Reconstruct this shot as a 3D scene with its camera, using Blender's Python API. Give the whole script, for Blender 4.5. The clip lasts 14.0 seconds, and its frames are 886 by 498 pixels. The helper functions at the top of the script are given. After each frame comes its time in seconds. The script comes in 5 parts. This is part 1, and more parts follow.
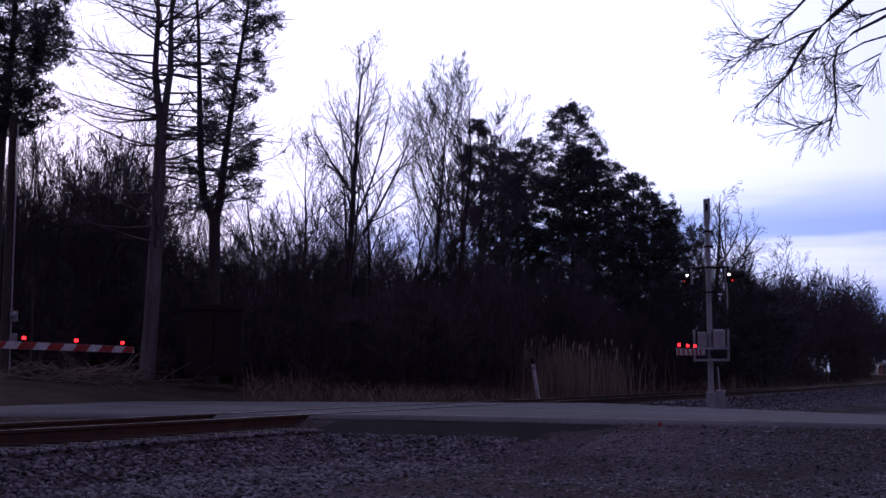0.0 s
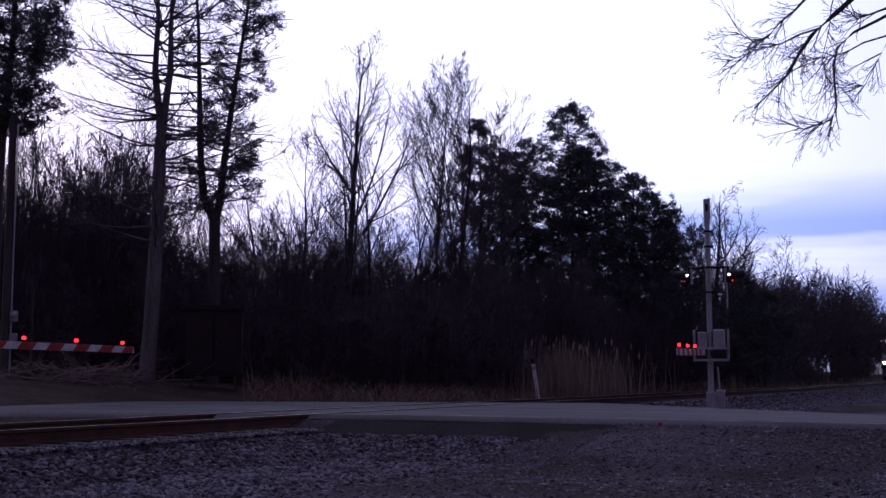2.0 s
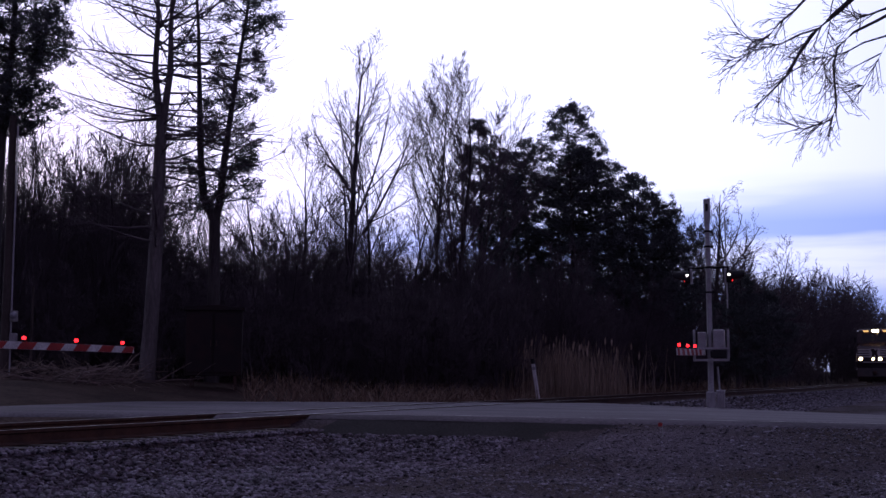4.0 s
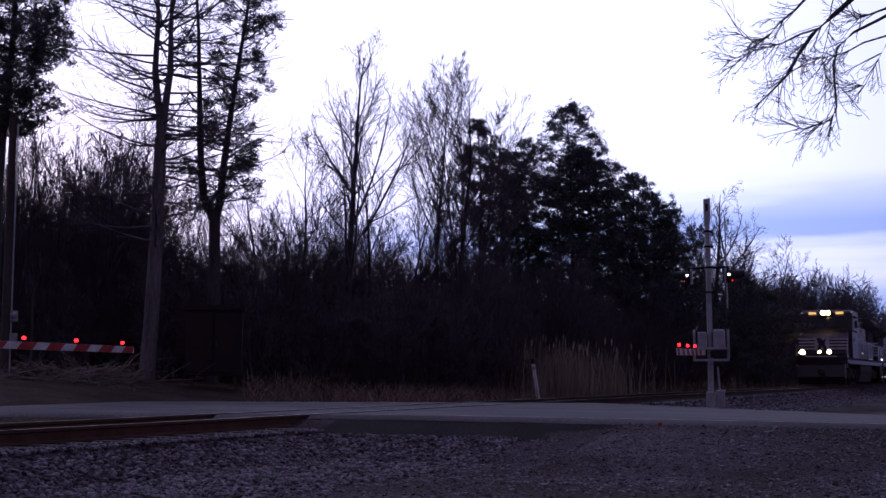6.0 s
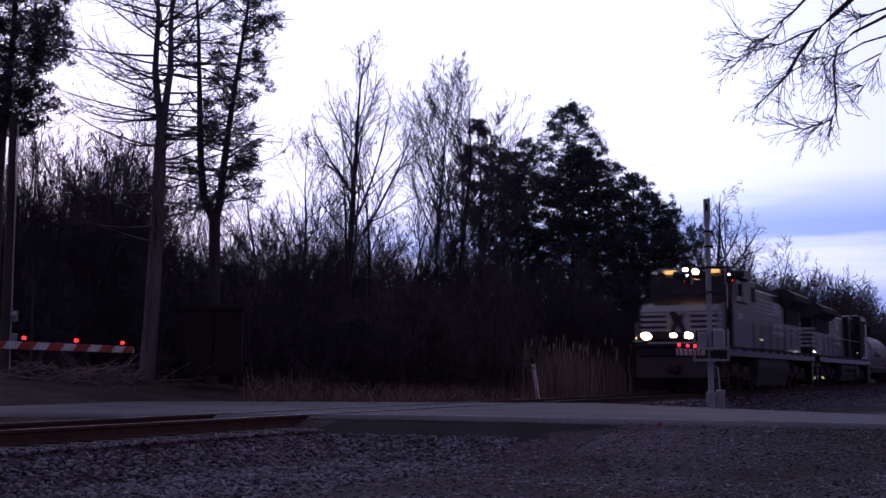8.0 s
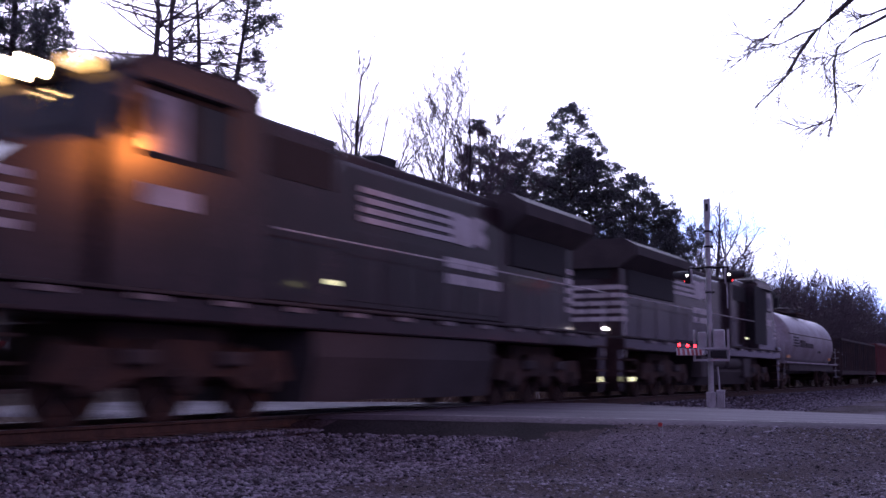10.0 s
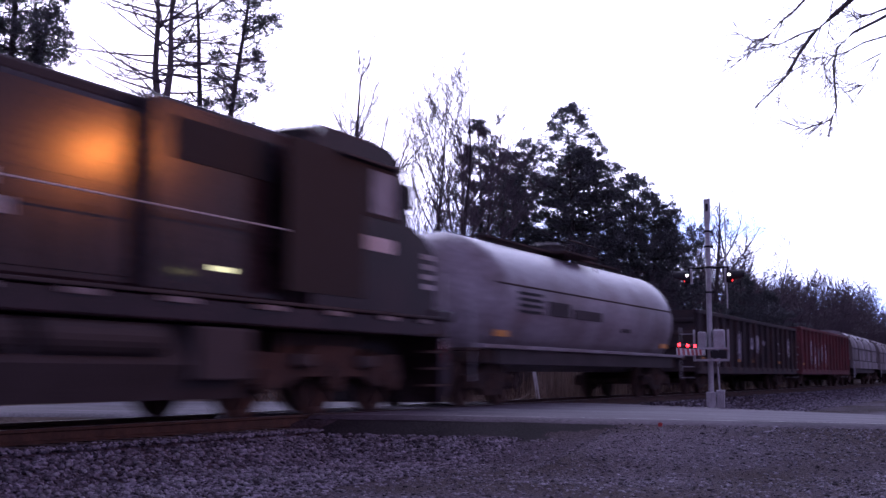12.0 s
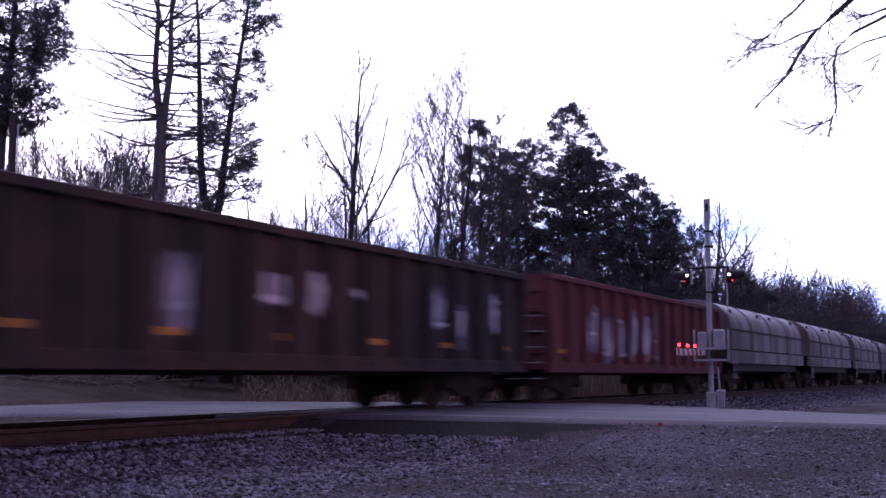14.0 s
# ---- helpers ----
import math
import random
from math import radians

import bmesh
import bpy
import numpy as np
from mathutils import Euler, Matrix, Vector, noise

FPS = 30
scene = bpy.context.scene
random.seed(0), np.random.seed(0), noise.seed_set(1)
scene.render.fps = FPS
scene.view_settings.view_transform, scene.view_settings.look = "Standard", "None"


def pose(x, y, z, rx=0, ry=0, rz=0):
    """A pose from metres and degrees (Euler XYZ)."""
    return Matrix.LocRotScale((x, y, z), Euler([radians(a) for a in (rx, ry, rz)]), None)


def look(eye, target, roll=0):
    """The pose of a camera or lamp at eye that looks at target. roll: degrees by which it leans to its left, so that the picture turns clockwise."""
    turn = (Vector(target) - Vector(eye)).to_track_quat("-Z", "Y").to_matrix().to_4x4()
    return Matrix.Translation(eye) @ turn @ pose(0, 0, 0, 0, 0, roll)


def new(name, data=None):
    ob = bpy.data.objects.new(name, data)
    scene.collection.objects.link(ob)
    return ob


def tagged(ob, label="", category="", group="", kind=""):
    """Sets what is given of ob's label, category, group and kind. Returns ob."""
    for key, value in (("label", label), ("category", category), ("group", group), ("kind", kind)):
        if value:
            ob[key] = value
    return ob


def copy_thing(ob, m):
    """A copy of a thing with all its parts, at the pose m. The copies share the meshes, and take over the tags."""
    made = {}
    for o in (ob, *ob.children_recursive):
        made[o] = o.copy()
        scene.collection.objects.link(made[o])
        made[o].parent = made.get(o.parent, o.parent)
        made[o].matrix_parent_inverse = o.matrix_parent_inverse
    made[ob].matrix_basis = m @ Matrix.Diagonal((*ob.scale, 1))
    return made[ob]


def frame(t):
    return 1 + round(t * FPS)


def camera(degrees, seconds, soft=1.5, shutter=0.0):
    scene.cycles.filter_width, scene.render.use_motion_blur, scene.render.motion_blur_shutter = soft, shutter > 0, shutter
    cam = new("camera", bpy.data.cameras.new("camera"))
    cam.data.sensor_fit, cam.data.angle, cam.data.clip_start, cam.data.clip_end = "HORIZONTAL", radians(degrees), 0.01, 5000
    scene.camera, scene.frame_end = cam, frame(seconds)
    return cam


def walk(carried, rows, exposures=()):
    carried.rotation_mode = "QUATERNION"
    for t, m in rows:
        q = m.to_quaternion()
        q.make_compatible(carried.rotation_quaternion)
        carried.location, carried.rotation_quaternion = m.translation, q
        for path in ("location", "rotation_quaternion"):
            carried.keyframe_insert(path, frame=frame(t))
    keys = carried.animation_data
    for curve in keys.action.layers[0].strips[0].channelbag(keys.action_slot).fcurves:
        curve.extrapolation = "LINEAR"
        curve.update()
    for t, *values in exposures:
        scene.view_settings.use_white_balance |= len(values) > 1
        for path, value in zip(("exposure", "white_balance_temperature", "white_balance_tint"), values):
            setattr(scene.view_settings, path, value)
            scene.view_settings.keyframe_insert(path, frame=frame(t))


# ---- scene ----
# Plan: x runs along the track towards the oncoming train, y across it; z = 0 is the rail top.
# ---- camera ----
cam = camera(41.21, 14.0, shutter=1.0)
EYE = Vector((0.0, 0.0, 0.61))
TURN, TILT = radians(26.4), radians(6.14)
AIM = EYE + Vector((math.cos(TURN) * math.cos(TILT), math.sin(TURN) * math.cos(TILT), math.sin(TILT)))
walk(cam, [(0, look(EYE, AIM)), (14, look(EYE, AIM))],
     exposures=[(0, 0.0, 6050, 10), (8.2, 0.0, 6050, 10), (8.8, 0.15, 6050, 11), (9.8, 1.3, 6050, 13), (10.3, 1.55, 6050, 14), (14, 1.55, 6050, 14)])

# ---- world and sun ----
SUN_TURN, SUN_UP = radians(50), radians(3.0)
world = bpy.data.worlds.new("dusk_sky")
scene.world = world
world.use_nodes = True


def sky():
    t = world.node_tree
    t.nodes.clear()
    N = lambda k, **v: add_node(t, k, **v)
    out, bg = N("ShaderNodeOutputWorld"), N("ShaderNodeBackground")
    nish = N("ShaderNodeTexSky", sky_type="NISHITA", sun_disc=False, sun_elevation=SUN_UP, sun_rotation=radians(90) - SUN_TURN,
             air_density=1.0, dust_density=2.0)
    geo = N("ShaderNodeTexCoord")
    # overcast: a pale sheet of cloud, brightest over the set sun, darker overhead and behind
    dot = N("ShaderNodeVectorMath", operation="DOT_PRODUCT")
    dot.inputs[1].default_value = (math.cos(SUN_TURN) * 0.97, math.sin(SUN_TURN) * 0.97, 0.24)
    t.links.new(geo.outputs["Generated"], dot.inputs[0])
    ramp = N("ShaderNodeValToRGB")
    el = ramp.color_ramp.elements
    el[0].position, el[0].color = 0.0, (0.165, 0.118, 0.25, 1)
    el[1].position, el[1].color = 1.0, (1.14, 1.10, 1.62, 1)
    for p, c in ((0.36, (0.105, 0.080, 0.155)), (0.62, (0.055, 0.044, 0.088)), (0.77, (0.085, 0.072, 0.145)), (0.815, (0.36, 0.34, 0.60)), (0.86, (0.86, 0.86, 1.26)), (0.91, (1.07, 1.06, 1.52))):
        e = el.new(p)
        e.color = (*c, 1)
    half = N("ShaderNodeMath", operation="MULTIPLY_ADD")
    half.inputs[1].default_value, half.inputs[2].default_value = 0.5, 0.5
    t.links.new(dot.outputs["Value"], half.inputs[0])
    t.links.new(half.outputs[0], ramp.inputs[0])
    # long blue-grey streaks of cloud low in the sky
    sep, comb = N("ShaderNodeSeparateXYZ"), N("ShaderNodeCombineXYZ")
    t.links.new(geo.outputs["Generated"], sep.inputs[0])
    for i, k in enumerate((1.6, 1.6, 15.0)):
        m = N("ShaderNodeMath", operation="MULTIPLY")
        m.inputs[1].default_value = k
        t.links.new(sep.outputs[i], m.inputs[0])
        t.links.new(m.outputs[0], comb.inputs[i])
    noi = N("ShaderNodeTexNoise")
    noi.inputs["Scale"].default_value, noi.inputs["Detail"].default_value = 1.3, 5
    t.links.new(comb.outputs[0], noi.inputs["Vector"])
    low = N("ShaderNodeMapRange")
    for i, v in zip((1, 2, 3, 4), (0.40, 0.56, 0.15, 1.0)):
        low.inputs[i].default_value = v
    t.links.new(noi.outputs["Fac"], low.inputs[0])
    near_horizon = N("ShaderNodeMapRange")
    for i, v in zip((1, 2, 3, 4), (0.125, 0.175, 1.0, 0.0)):
        near_horizon.inputs[i].default_value = v
    t.links.new(sep.outputs[2], near_horizon.inputs[0])
    fac = N("ShaderNodeMath", operation="MULTIPLY")
    t.links.new(low.outputs[0], fac.inputs[0])
    t.links.new(near_horizon.outputs[0], fac.inputs[1])
    streak = N("ShaderNodeMix", data_type="RGBA", blend_type="MULTIPLY")
    streak.inputs["B"].default_value = (0.38, 0.49, 0.74, 1)
    t.links.new(fac.outputs[0], streak.inputs["Factor"])
    t.links.new(ramp.outputs[0], streak.inputs["A"])
    both = N("ShaderNodeMix", data_type="RGBA", blend_type="ADD")
    both.inputs["Factor"].default_value = 0.02
    t.links.new(streak.outputs["Result"], both.inputs["A"])
    t.links.new(nish.outputs[0], both.inputs["B"])
    t.links.new(both.outputs["Result"], bg.inputs[0])
    bg.inputs[1].default_value = 1.0
    t.links.new(bg.outputs[0], out.inputs[0])


def add_node(tree, kind, **values):
    n = tree.nodes.new(kind)
    for k, v in values.items():
        setattr(n, k, v)
    return n


sky()
sun = new("sun", bpy.data.lights.new("sun", "SUN"))
sun.data.energy, sun.data.angle, sun.data.color = 0.10, radians(25), (1.0, 0.86, 0.78)
sun.matrix_basis = look((0, 0, 0), (-math.cos(SUN_TURN), -math.sin(SUN_TURN), -math.tan(radians(8))))

# a sodium street lamp by the road, out of view, mirrored in the glossy sides of the passing cars
amber = new("amber_lamp", bpy.data.lights.new("amber_lamp", "SPOT"))
amber.data.energy, amber.data.color, amber.data.spot_size, amber.data.spot_blend, amber.data.shadow_soft_size = 330, (1.0, 0.26, 0.04), radians(60), 1.0, 0.16
amber.matrix_basis = look((23.0, -1.2, 6.4), (11.0, 10.6, 2.6))


# ---- materials ----
def material(name, colour, rough=0.8, metal=0.0, second=None, scale=6.0, bump=0.0, bump_scale=40.0, glow=None, power=0.0, stain=0.35, stretch=(1, 1, 1),
             by_piece=0.0, by_island=0.0, grain=0.25, spec=0.5):
    """Two-scale variation: broad stains towards `second`, fine grain in value, and fine relief."""
    m = bpy.data.materials.new(name)
    m.use_nodes = True
    t = m.node_tree
    b = t.nodes["Principled BSDF"]
    b.inputs["Roughness"].default_value, b.inputs["Metallic"].default_value = rough, metal
    b.inputs["Specular IOR Level"].default_value = spec
    second = second or tuple(c * 0.6 for c in colour)
    geo = add_node(t, "ShaderNodeTexCoord")
    mp = add_node(t, "ShaderNodeMapping")
    mp.inputs["Scale"].default_value = stretch
    t.links.new(geo.outputs["Object"], mp.inputs[0])
    big, fine = add_node(t, "ShaderNodeTexNoise"), add_node(t, "ShaderNodeTexNoise")
    big.inputs["Scale"].default_value, big.inputs["Detail"].default_value = scale, 4
    fine.inputs["Scale"].default_value, fine.inputs["Detail"].default_value = bump_scale, 3
    for n in (big, fine):
        t.links.new(mp.outputs[0], n.inputs["Vector"])
    rng = add_node(t, "ShaderNodeMapRange")
    for i, v in zip((1, 2, 3, 4), (0.42, 0.62, 0.0, 1.0)):
        rng.inputs[i].default_value = v
    t.links.new(big.outputs["Fac"], rng.inputs[0])
    k = add_node(t, "ShaderNodeMath", operation="MULTIPLY")
    k.inputs[1].default_value = stain * 2
    k.use_clamp = True
    t.links.new(rng.outputs[0], k.inputs[0])
    mix = add_node(t, "ShaderNodeMix", data_type="RGBA")
    mix.inputs["A"].default_value, mix.inputs["B"].default_value = (*colour, 1), (*second, 1)
    t.links.new(k.outputs[0], mix.inputs["Factor"])
    hsv = add_node(t, "ShaderNodeHueSaturation")
    val = add_node(t, "ShaderNodeMapRange")
    for i, v in zip((1, 2, 3, 4), (0.3, 0.7, 1 - grain, 1 + grain)):
        val.inputs[i].default_value = v
    t.links.new(fine.outputs["Fac"], val.inputs[0])
    last = val.outputs[0]
    for amount, kind, socket in ((by_piece, "ShaderNodeObjectInfo", "Random"), (by_island, "ShaderNodeNewGeometry", "Random Per Island")):
        if amount:
            src = add_node(t, kind)
            r = add_node(t, "ShaderNodeMapRange")
            r.inputs[3].default_value, r.inputs[4].default_value = 1 - amount, 1 + amount
            t.links.new(src.outputs[socket], r.inputs[0])
            mul = add_node(t, "ShaderNodeMath", operation="MULTIPLY")
            t.links.new(last, mul.inputs[0])
            t.links.new(r.outputs[0], mul.inputs[1])
            last = mul.outputs[0]
    t.links.new(last, hsv.inputs["Value"])
    t.links.new(mix.outputs["Result"], hsv.inputs["Color"])
    t.links.new(hsv.outputs[0], b.inputs["Base Color"])
    if bump:
        bp = add_node(t, "ShaderNodeBump")
        bp.inputs["Strength"].default_value, bp.inputs["Distance"].default_value = min(1.0, bump * 20), bump
        t.links.new(fine.outputs["Fac"], bp.inputs["Height"])
        t.links.new(bp.outputs[0], b.inputs["Normal"])
    if glow:
        b.inputs["Emission Color"].default_value, b.inputs["Emission Strength"].default_value = (*glow, 1), power
    return m


M = {
    "gravel": material("gravel_lot", (0.098, 0.080, 0.100), 0.95, second=(0.046, 0.032, 0.032), scale=0.3, bump=0.05, bump_scale=24, stain=0.5, grain=0.65, spec=0.08),
    "soil": material("forest_soil", (0.085, 0.062, 0.052), 1.0, second=(0.04, 0.03, 0.026), spec=0.05, scale=0.5, bump=0.05, bump_scale=9),
    "ballast": material("ballast_stone", (0.185, 0.172, 0.20), 0.9, second=(0.085, 0.07, 0.082), scale=3, bump_scale=30, by_island=0.85, spec=0.15),
    "asphalt": material("worn_asphalt", (0.118, 0.102, 0.122), 0.85, second=(0.066, 0.055, 0.066), scale=0.9, bump=0.008, bump_scale=45, stretch=(1, 0.3, 1), stain=0.45, grain=0.4, spec=0.25),
    # near-black colour stands in for the shade on the road's near side slope
    "shaded_asphalt": material("shade_painted_asphalt", (0.028, 0.025, 0.027), 0.95, scale=1.2, bump=0.02, bump_scale=30, spec=0.05, grain=0.5),
    "road_paint": material("worn_road_paint", (0.34, 0.33, 0.34), 0.8, second=(0.13, 0.12, 0.125), scale=3, stain=0.5),
    "rail_side": material("rusty_rail", (0.075, 0.04, 0.028), 0.8, second=(0.035, 0.022, 0.018), scale=5, bump=0.002),
    "rail_top": material("polished_rail", (0.42, 0.41, 0.42), 0.28, 1.0, second=(0.25, 0.23, 0.22), scale=2),
    "tie": material("creosoted_tie", (0.055, 0.042, 0.035), 0.95, second=(0.09, 0.075, 0.065), scale=4, bump=0.006, stretch=(1, 6, 1), by_piece=0.3),
    "bark": material("grey_bark", (0.075, 0.065, 0.065), 0.95, second=(0.04, 0.034, 0.034), scale=4, bump=0.02, bump_scale=22, stretch=(1, 1, 0.2)),
    "pale_bark": material("pale_bark", (0.17, 0.15, 0.15), 0.95, second=(0.09, 0.08, 0.08), scale=4, bump=0.02, bump_scale=22, stretch=(1, 1, 0.2)),
    "twig": material("bare_twigs", (0.12, 0.098, 0.112), 0.95, scale=2),
    "far_twig": material("distant_twigs", (0.075, 0.06, 0.07), 0.95, scale=0.3),
    "needles": material("pine_needles", (0.105, 0.115, 0.12), 0.8, second=(0.035, 0.045, 0.04), scale=0.8, by_island=0.4),
    "reed": material("dry_reed", (0.33, 0.26, 0.20), 0.9, second=(0.28, 0.2, 0.14), scale=1.0, by_island=0.35),
    "steel": material("galvanised_steel", (0.42, 0.42, 0.44), 0.55, 0.4, second=(0.30, 0.29, 0.30), scale=3),
    "dark_steel": material("black_hood_paint", (0.010, 0.010, 0.012), 0.7, scale=5),
    "concrete": material("concrete_footing", (0.20, 0.13, 0.10), 0.95, second=(0.12, 0.075, 0.06), scale=4, bump=0.01),
    "white": material("white_board_paint", (0.75, 0.74, 0.74), 0.6, second=(0.55, 0.53, 0.52), scale=4),
    "red": material("red_board_paint", (0.45, 0.03, 0.03), 0.55, second=(0.30, 0.025, 0.025), scale=4),
    "lamp_red": material("lit_red_lens", (0.4, 0.01, 0.01), 0.3, glow=(1.0, 0.014, 0.02), power=4.5),
    "lamp_dim": material("dim_red_lens", (0.3, 0.01, 0.01), 0.3, glow=(1.0, 0.02, 0.02), power=1.2),
    "lamp_side": material("lit_side_lens", (0.8, 0.8, 0.8), 0.3, glow=(1.0, 0.86, 0.80), power=6.0),
    "headlight": material("lit_headlight", (1, 0.9, 0.7), 0.2, glow=(1.0, 0.66, 0.28), power=90.0),
    "number_board": material("lit_number_board", (0.9, 0.8, 0.5), 0.4, glow=(1.0, 0.52, 0.14), power=1.1),
    "loco": material("black_loco_paint", (0.022, 0.0125, 0.0150), 0.19, second=(0.052, 0.030, 0.033), scale=1.2, bump_scale=12, stain=0.3),
    "loco_roof": material("loco_roof_dust", (0.055, 0.045, 0.045), 0.75, second=(0.03, 0.026, 0.028), scale=1.5),
    "grime": material("running_gear_grime", (0.040, 0.026, 0.023), 0.9, second=(0.085, 0.045, 0.032), scale=3),
    "stripe": material("white_stripe_paint", (0.62, 0.6, 0.6), 0.5, second=(0.42, 0.39, 0.38), scale=2),
    "glass": material("dark_window_glass", (0.012, 0.012, 0.014), 0.08, scale=2),
    # pale base colour stands in for sky light on glass; unlit lamps share it
    "pale_glass": material("sky_tone_painted_glass", (0.35, 0.36, 0.40), 0.1, scale=2),
    "tank": material("tank_grey_paint", (0.29, 0.265, 0.29), 0.42, second=(0.18, 0.145, 0.145), scale=0.8, stain=0.45, bump_scale=8),
    "gondola": material("dark_gondola_paint", (0.026, 0.019, 0.021), 0.75, second=(0.055, 0.032, 0.029), scale=1.1, stain=0.45),
    "red_car": material("oxide_red_paint", (0.16, 0.042, 0.044), 0.75, second=(0.09, 0.032, 0.032), scale=1.1, stain=0.45),
    "graffiti": material("graffiti_paint", (0.72, 0.69, 0.74), 0.6, second=(0.45, 0.46, 0.54), scale=2.5, stain=0.5),
    "amber": material("amber_reflector", (0.75, 0.33, 0.05), 0.4, second=(0.6, 0.25, 0.04), scale=3),
    "cabinet": material("rusty_cabinet_steel", (0.014, 0.008, 0.010), 0.85, second=(0.028, 0.012, 0.012), scale=2),
    "wood_pole": material("weathered_pole", (0.075, 0.06, 0.055), 0.95, second=(0.045, 0.036, 0.033), scale=3, stretch=(1, 1, 0.15)),
}


# ---- mesh helpers ----
def mesh_of(name, bm, *mats, smooth=False):
    me = bpy.data.meshes.new(name)
    bm.to_mesh(me)
    bm.free()
    for m in mats:
        me.materials.append(m)
    if smooth:
        for p in me.polygons:
            p.use_smooth = True
    return me


def part(name, bm, mat, parent=None, label="", smooth=False):
    ob = new(name, mesh_of(name, bm, *(mat if isinstance(mat, tuple) else (mat,)), smooth=smooth))
    ob.parent = parent
    return tagged(ob, label)


def thing(name, label, category, m=None, group="", kind=""):
    ob = tagged(new(name), label, category, group, kind)
    ob.matrix_basis = m or Matrix()
    return ob


def box(bm, x0, y0, z0, x1, y1, z1, bevel=0.0, m=None, mi=0):
    made = bmesh.ops.create_cube(bm, size=1.0)["verts"]
    for v in made:
        v.co = Vector((x0 + (v.co.x + 0.5) * (x1 - x0), y0 + (v.co.y + 0.5) * (y1 - y0), z0 + (v.co.z + 0.5) * (z1 - z0)))
    faces = {f for v in made for f in v.link_faces}
    for f in faces:
        f.material_index = mi
    if bevel:
        edges = list({e for v in made for e in v.link_edges})
        out = bmesh.ops.bevel(bm, geom=edges, offset=bevel, segments=2, affect="EDGES", profile=0.5)
        made = list({v for f in out["faces"] for v in f.verts})
    if m:
        bmesh.ops.transform(bm, matrix=m, verts=[v for v in made if v.is_valid])
    return bm


def tube(bm, a, b, r0, r1=None, sides=12, caps=True, mi=0):
    a, b = Vector(a), Vector(b)
    d = b - a
    r1 = r0 if r1 is None else r1
    m = Matrix.Translation((a + b) / 2) @ d.to_track_quat("Z", "Y").to_matrix().to_4x4()
    out = bmesh.ops.create_cone(bm, cap_ends=caps, segments=sides, radius1=r0, radius2=r1, depth=d.length, matrix=m)
    for v in out["verts"]:
        for f in v.link_faces:
            f.material_index = mi
    return bm


def prism(bm, outline, y0, y1, mi=0):
    """Outline in x, z, drawn out from y0 to y1."""
    a = [bm.verts.new((x, y0, z)) for x, z in outline]
    b = [bm.verts.new((x, y1, z)) for x, z in outline]
    n = len(outline)
    fs = [bm.faces.new(a), bm.faces.new(b[::-1])]
    for i in range(n):
        fs.append(bm.faces.new((a[i], b[i], b[(i + 1) % n], a[(i + 1) % n])))
    bmesh.ops.recalc_face_normals(bm, faces=fs)
    for f in fs:
        f.material_index = mi
    return bm


def section(bm, outline, x0, x1, mi=0):
    """Outline in y, z, drawn out from x0 to x1."""
    a = [bm.verts.new((x0, y, z)) for y, z in outline]
    b = [bm.verts.new((x1, y, z)) for y, z in outline]
    n = len(outline)
    fs = [bm.faces.new(a), bm.faces.new(b[::-1])]
    for i in range(n):
        fs.append(bm.faces.new((a[i], b[i], b[(i + 1) % n], a[(i + 1) % n])))
    bmesh.ops.recalc_face_normals(bm, faces=fs)
    for f in fs:
        f.material_index = mi
    return bm


def raw(name, verts, faces, mat, parent=None, label="", smooth=False):
    me = bpy.data.meshes.new(name)
    me.from_pydata(verts, [], faces)
    me.materials.append(mat)
    if smooth:
        me.polygons.foreach_set("use_smooth", [True] * len(me.polygons))
    ob = new(name, me)
    ob.parent = parent
    return tagged(ob, label)


# ---- the lie of the land ----
TRACK = 11.1            # the track's middle, across
GAUGE = 0.755           # half the distance of the rails


def bow(x):
    """How far the track has swung aside where it bends in the distance."""
    return 0.00040 * max(0.0, x - 65.0) ** 2


def road_place(x, y):
    """0 at the road's near edge, 1 at its far edge."""
    return (x + 0.2474 * (y - 10.4) - 15.9) / 9.7


def road_level(y, u=0.0):
    """The road falls away from the crossing on the lot's side, more so along its far edge."""
    return -0.01 - (0.012 + 0.026 * min(1.0, max(0.0, u))) * (9.0 - max(-6.0, y)) if y < 9 else -0.01 - 0.002 * max(0.0, y - 13)


def ease(a, b, x):
    t = min(1.0, max(0.0, (x - a) / (b - a)))
    return t * t * (3 - 2 * t)


def ground_level(x, y):
    side = abs(y - TRACK - bow(x)) if x < 265 else 99.0
    base = -0.55 if y < TRACK else -0.45 + 0.95 * ease(13.8, 26, y) + 1.5 * ease(36, 70, y)
    if y > TRACK:
        base += 0.12 * noise.noise(Vector((x * 0.2, y * 0.2, 0)))
    else:
        base += 0.05 * noise.noise(Vector((x * 0.25, y * 0.25, 3)))
    z = max(base, -0.20 - 0.36 * max(0.0, side - 1.45))
    if side < 1.6:
        z = -0.20
    u = road_place(x, y)
    out = max(0.0, -u, u - 1) * 9.4
    top = road_level(y, u) - 0.04
    slope = (0.22 if y > 5.5 else 0.12) if u < 0 or y > TRACK else 0.035
    fill = top - slope * min(out, 5.5) - 0.2 * max(0.0, out - 5.5)
    return max(z, fill) if side > 1.9 or out > 0 else -0.2


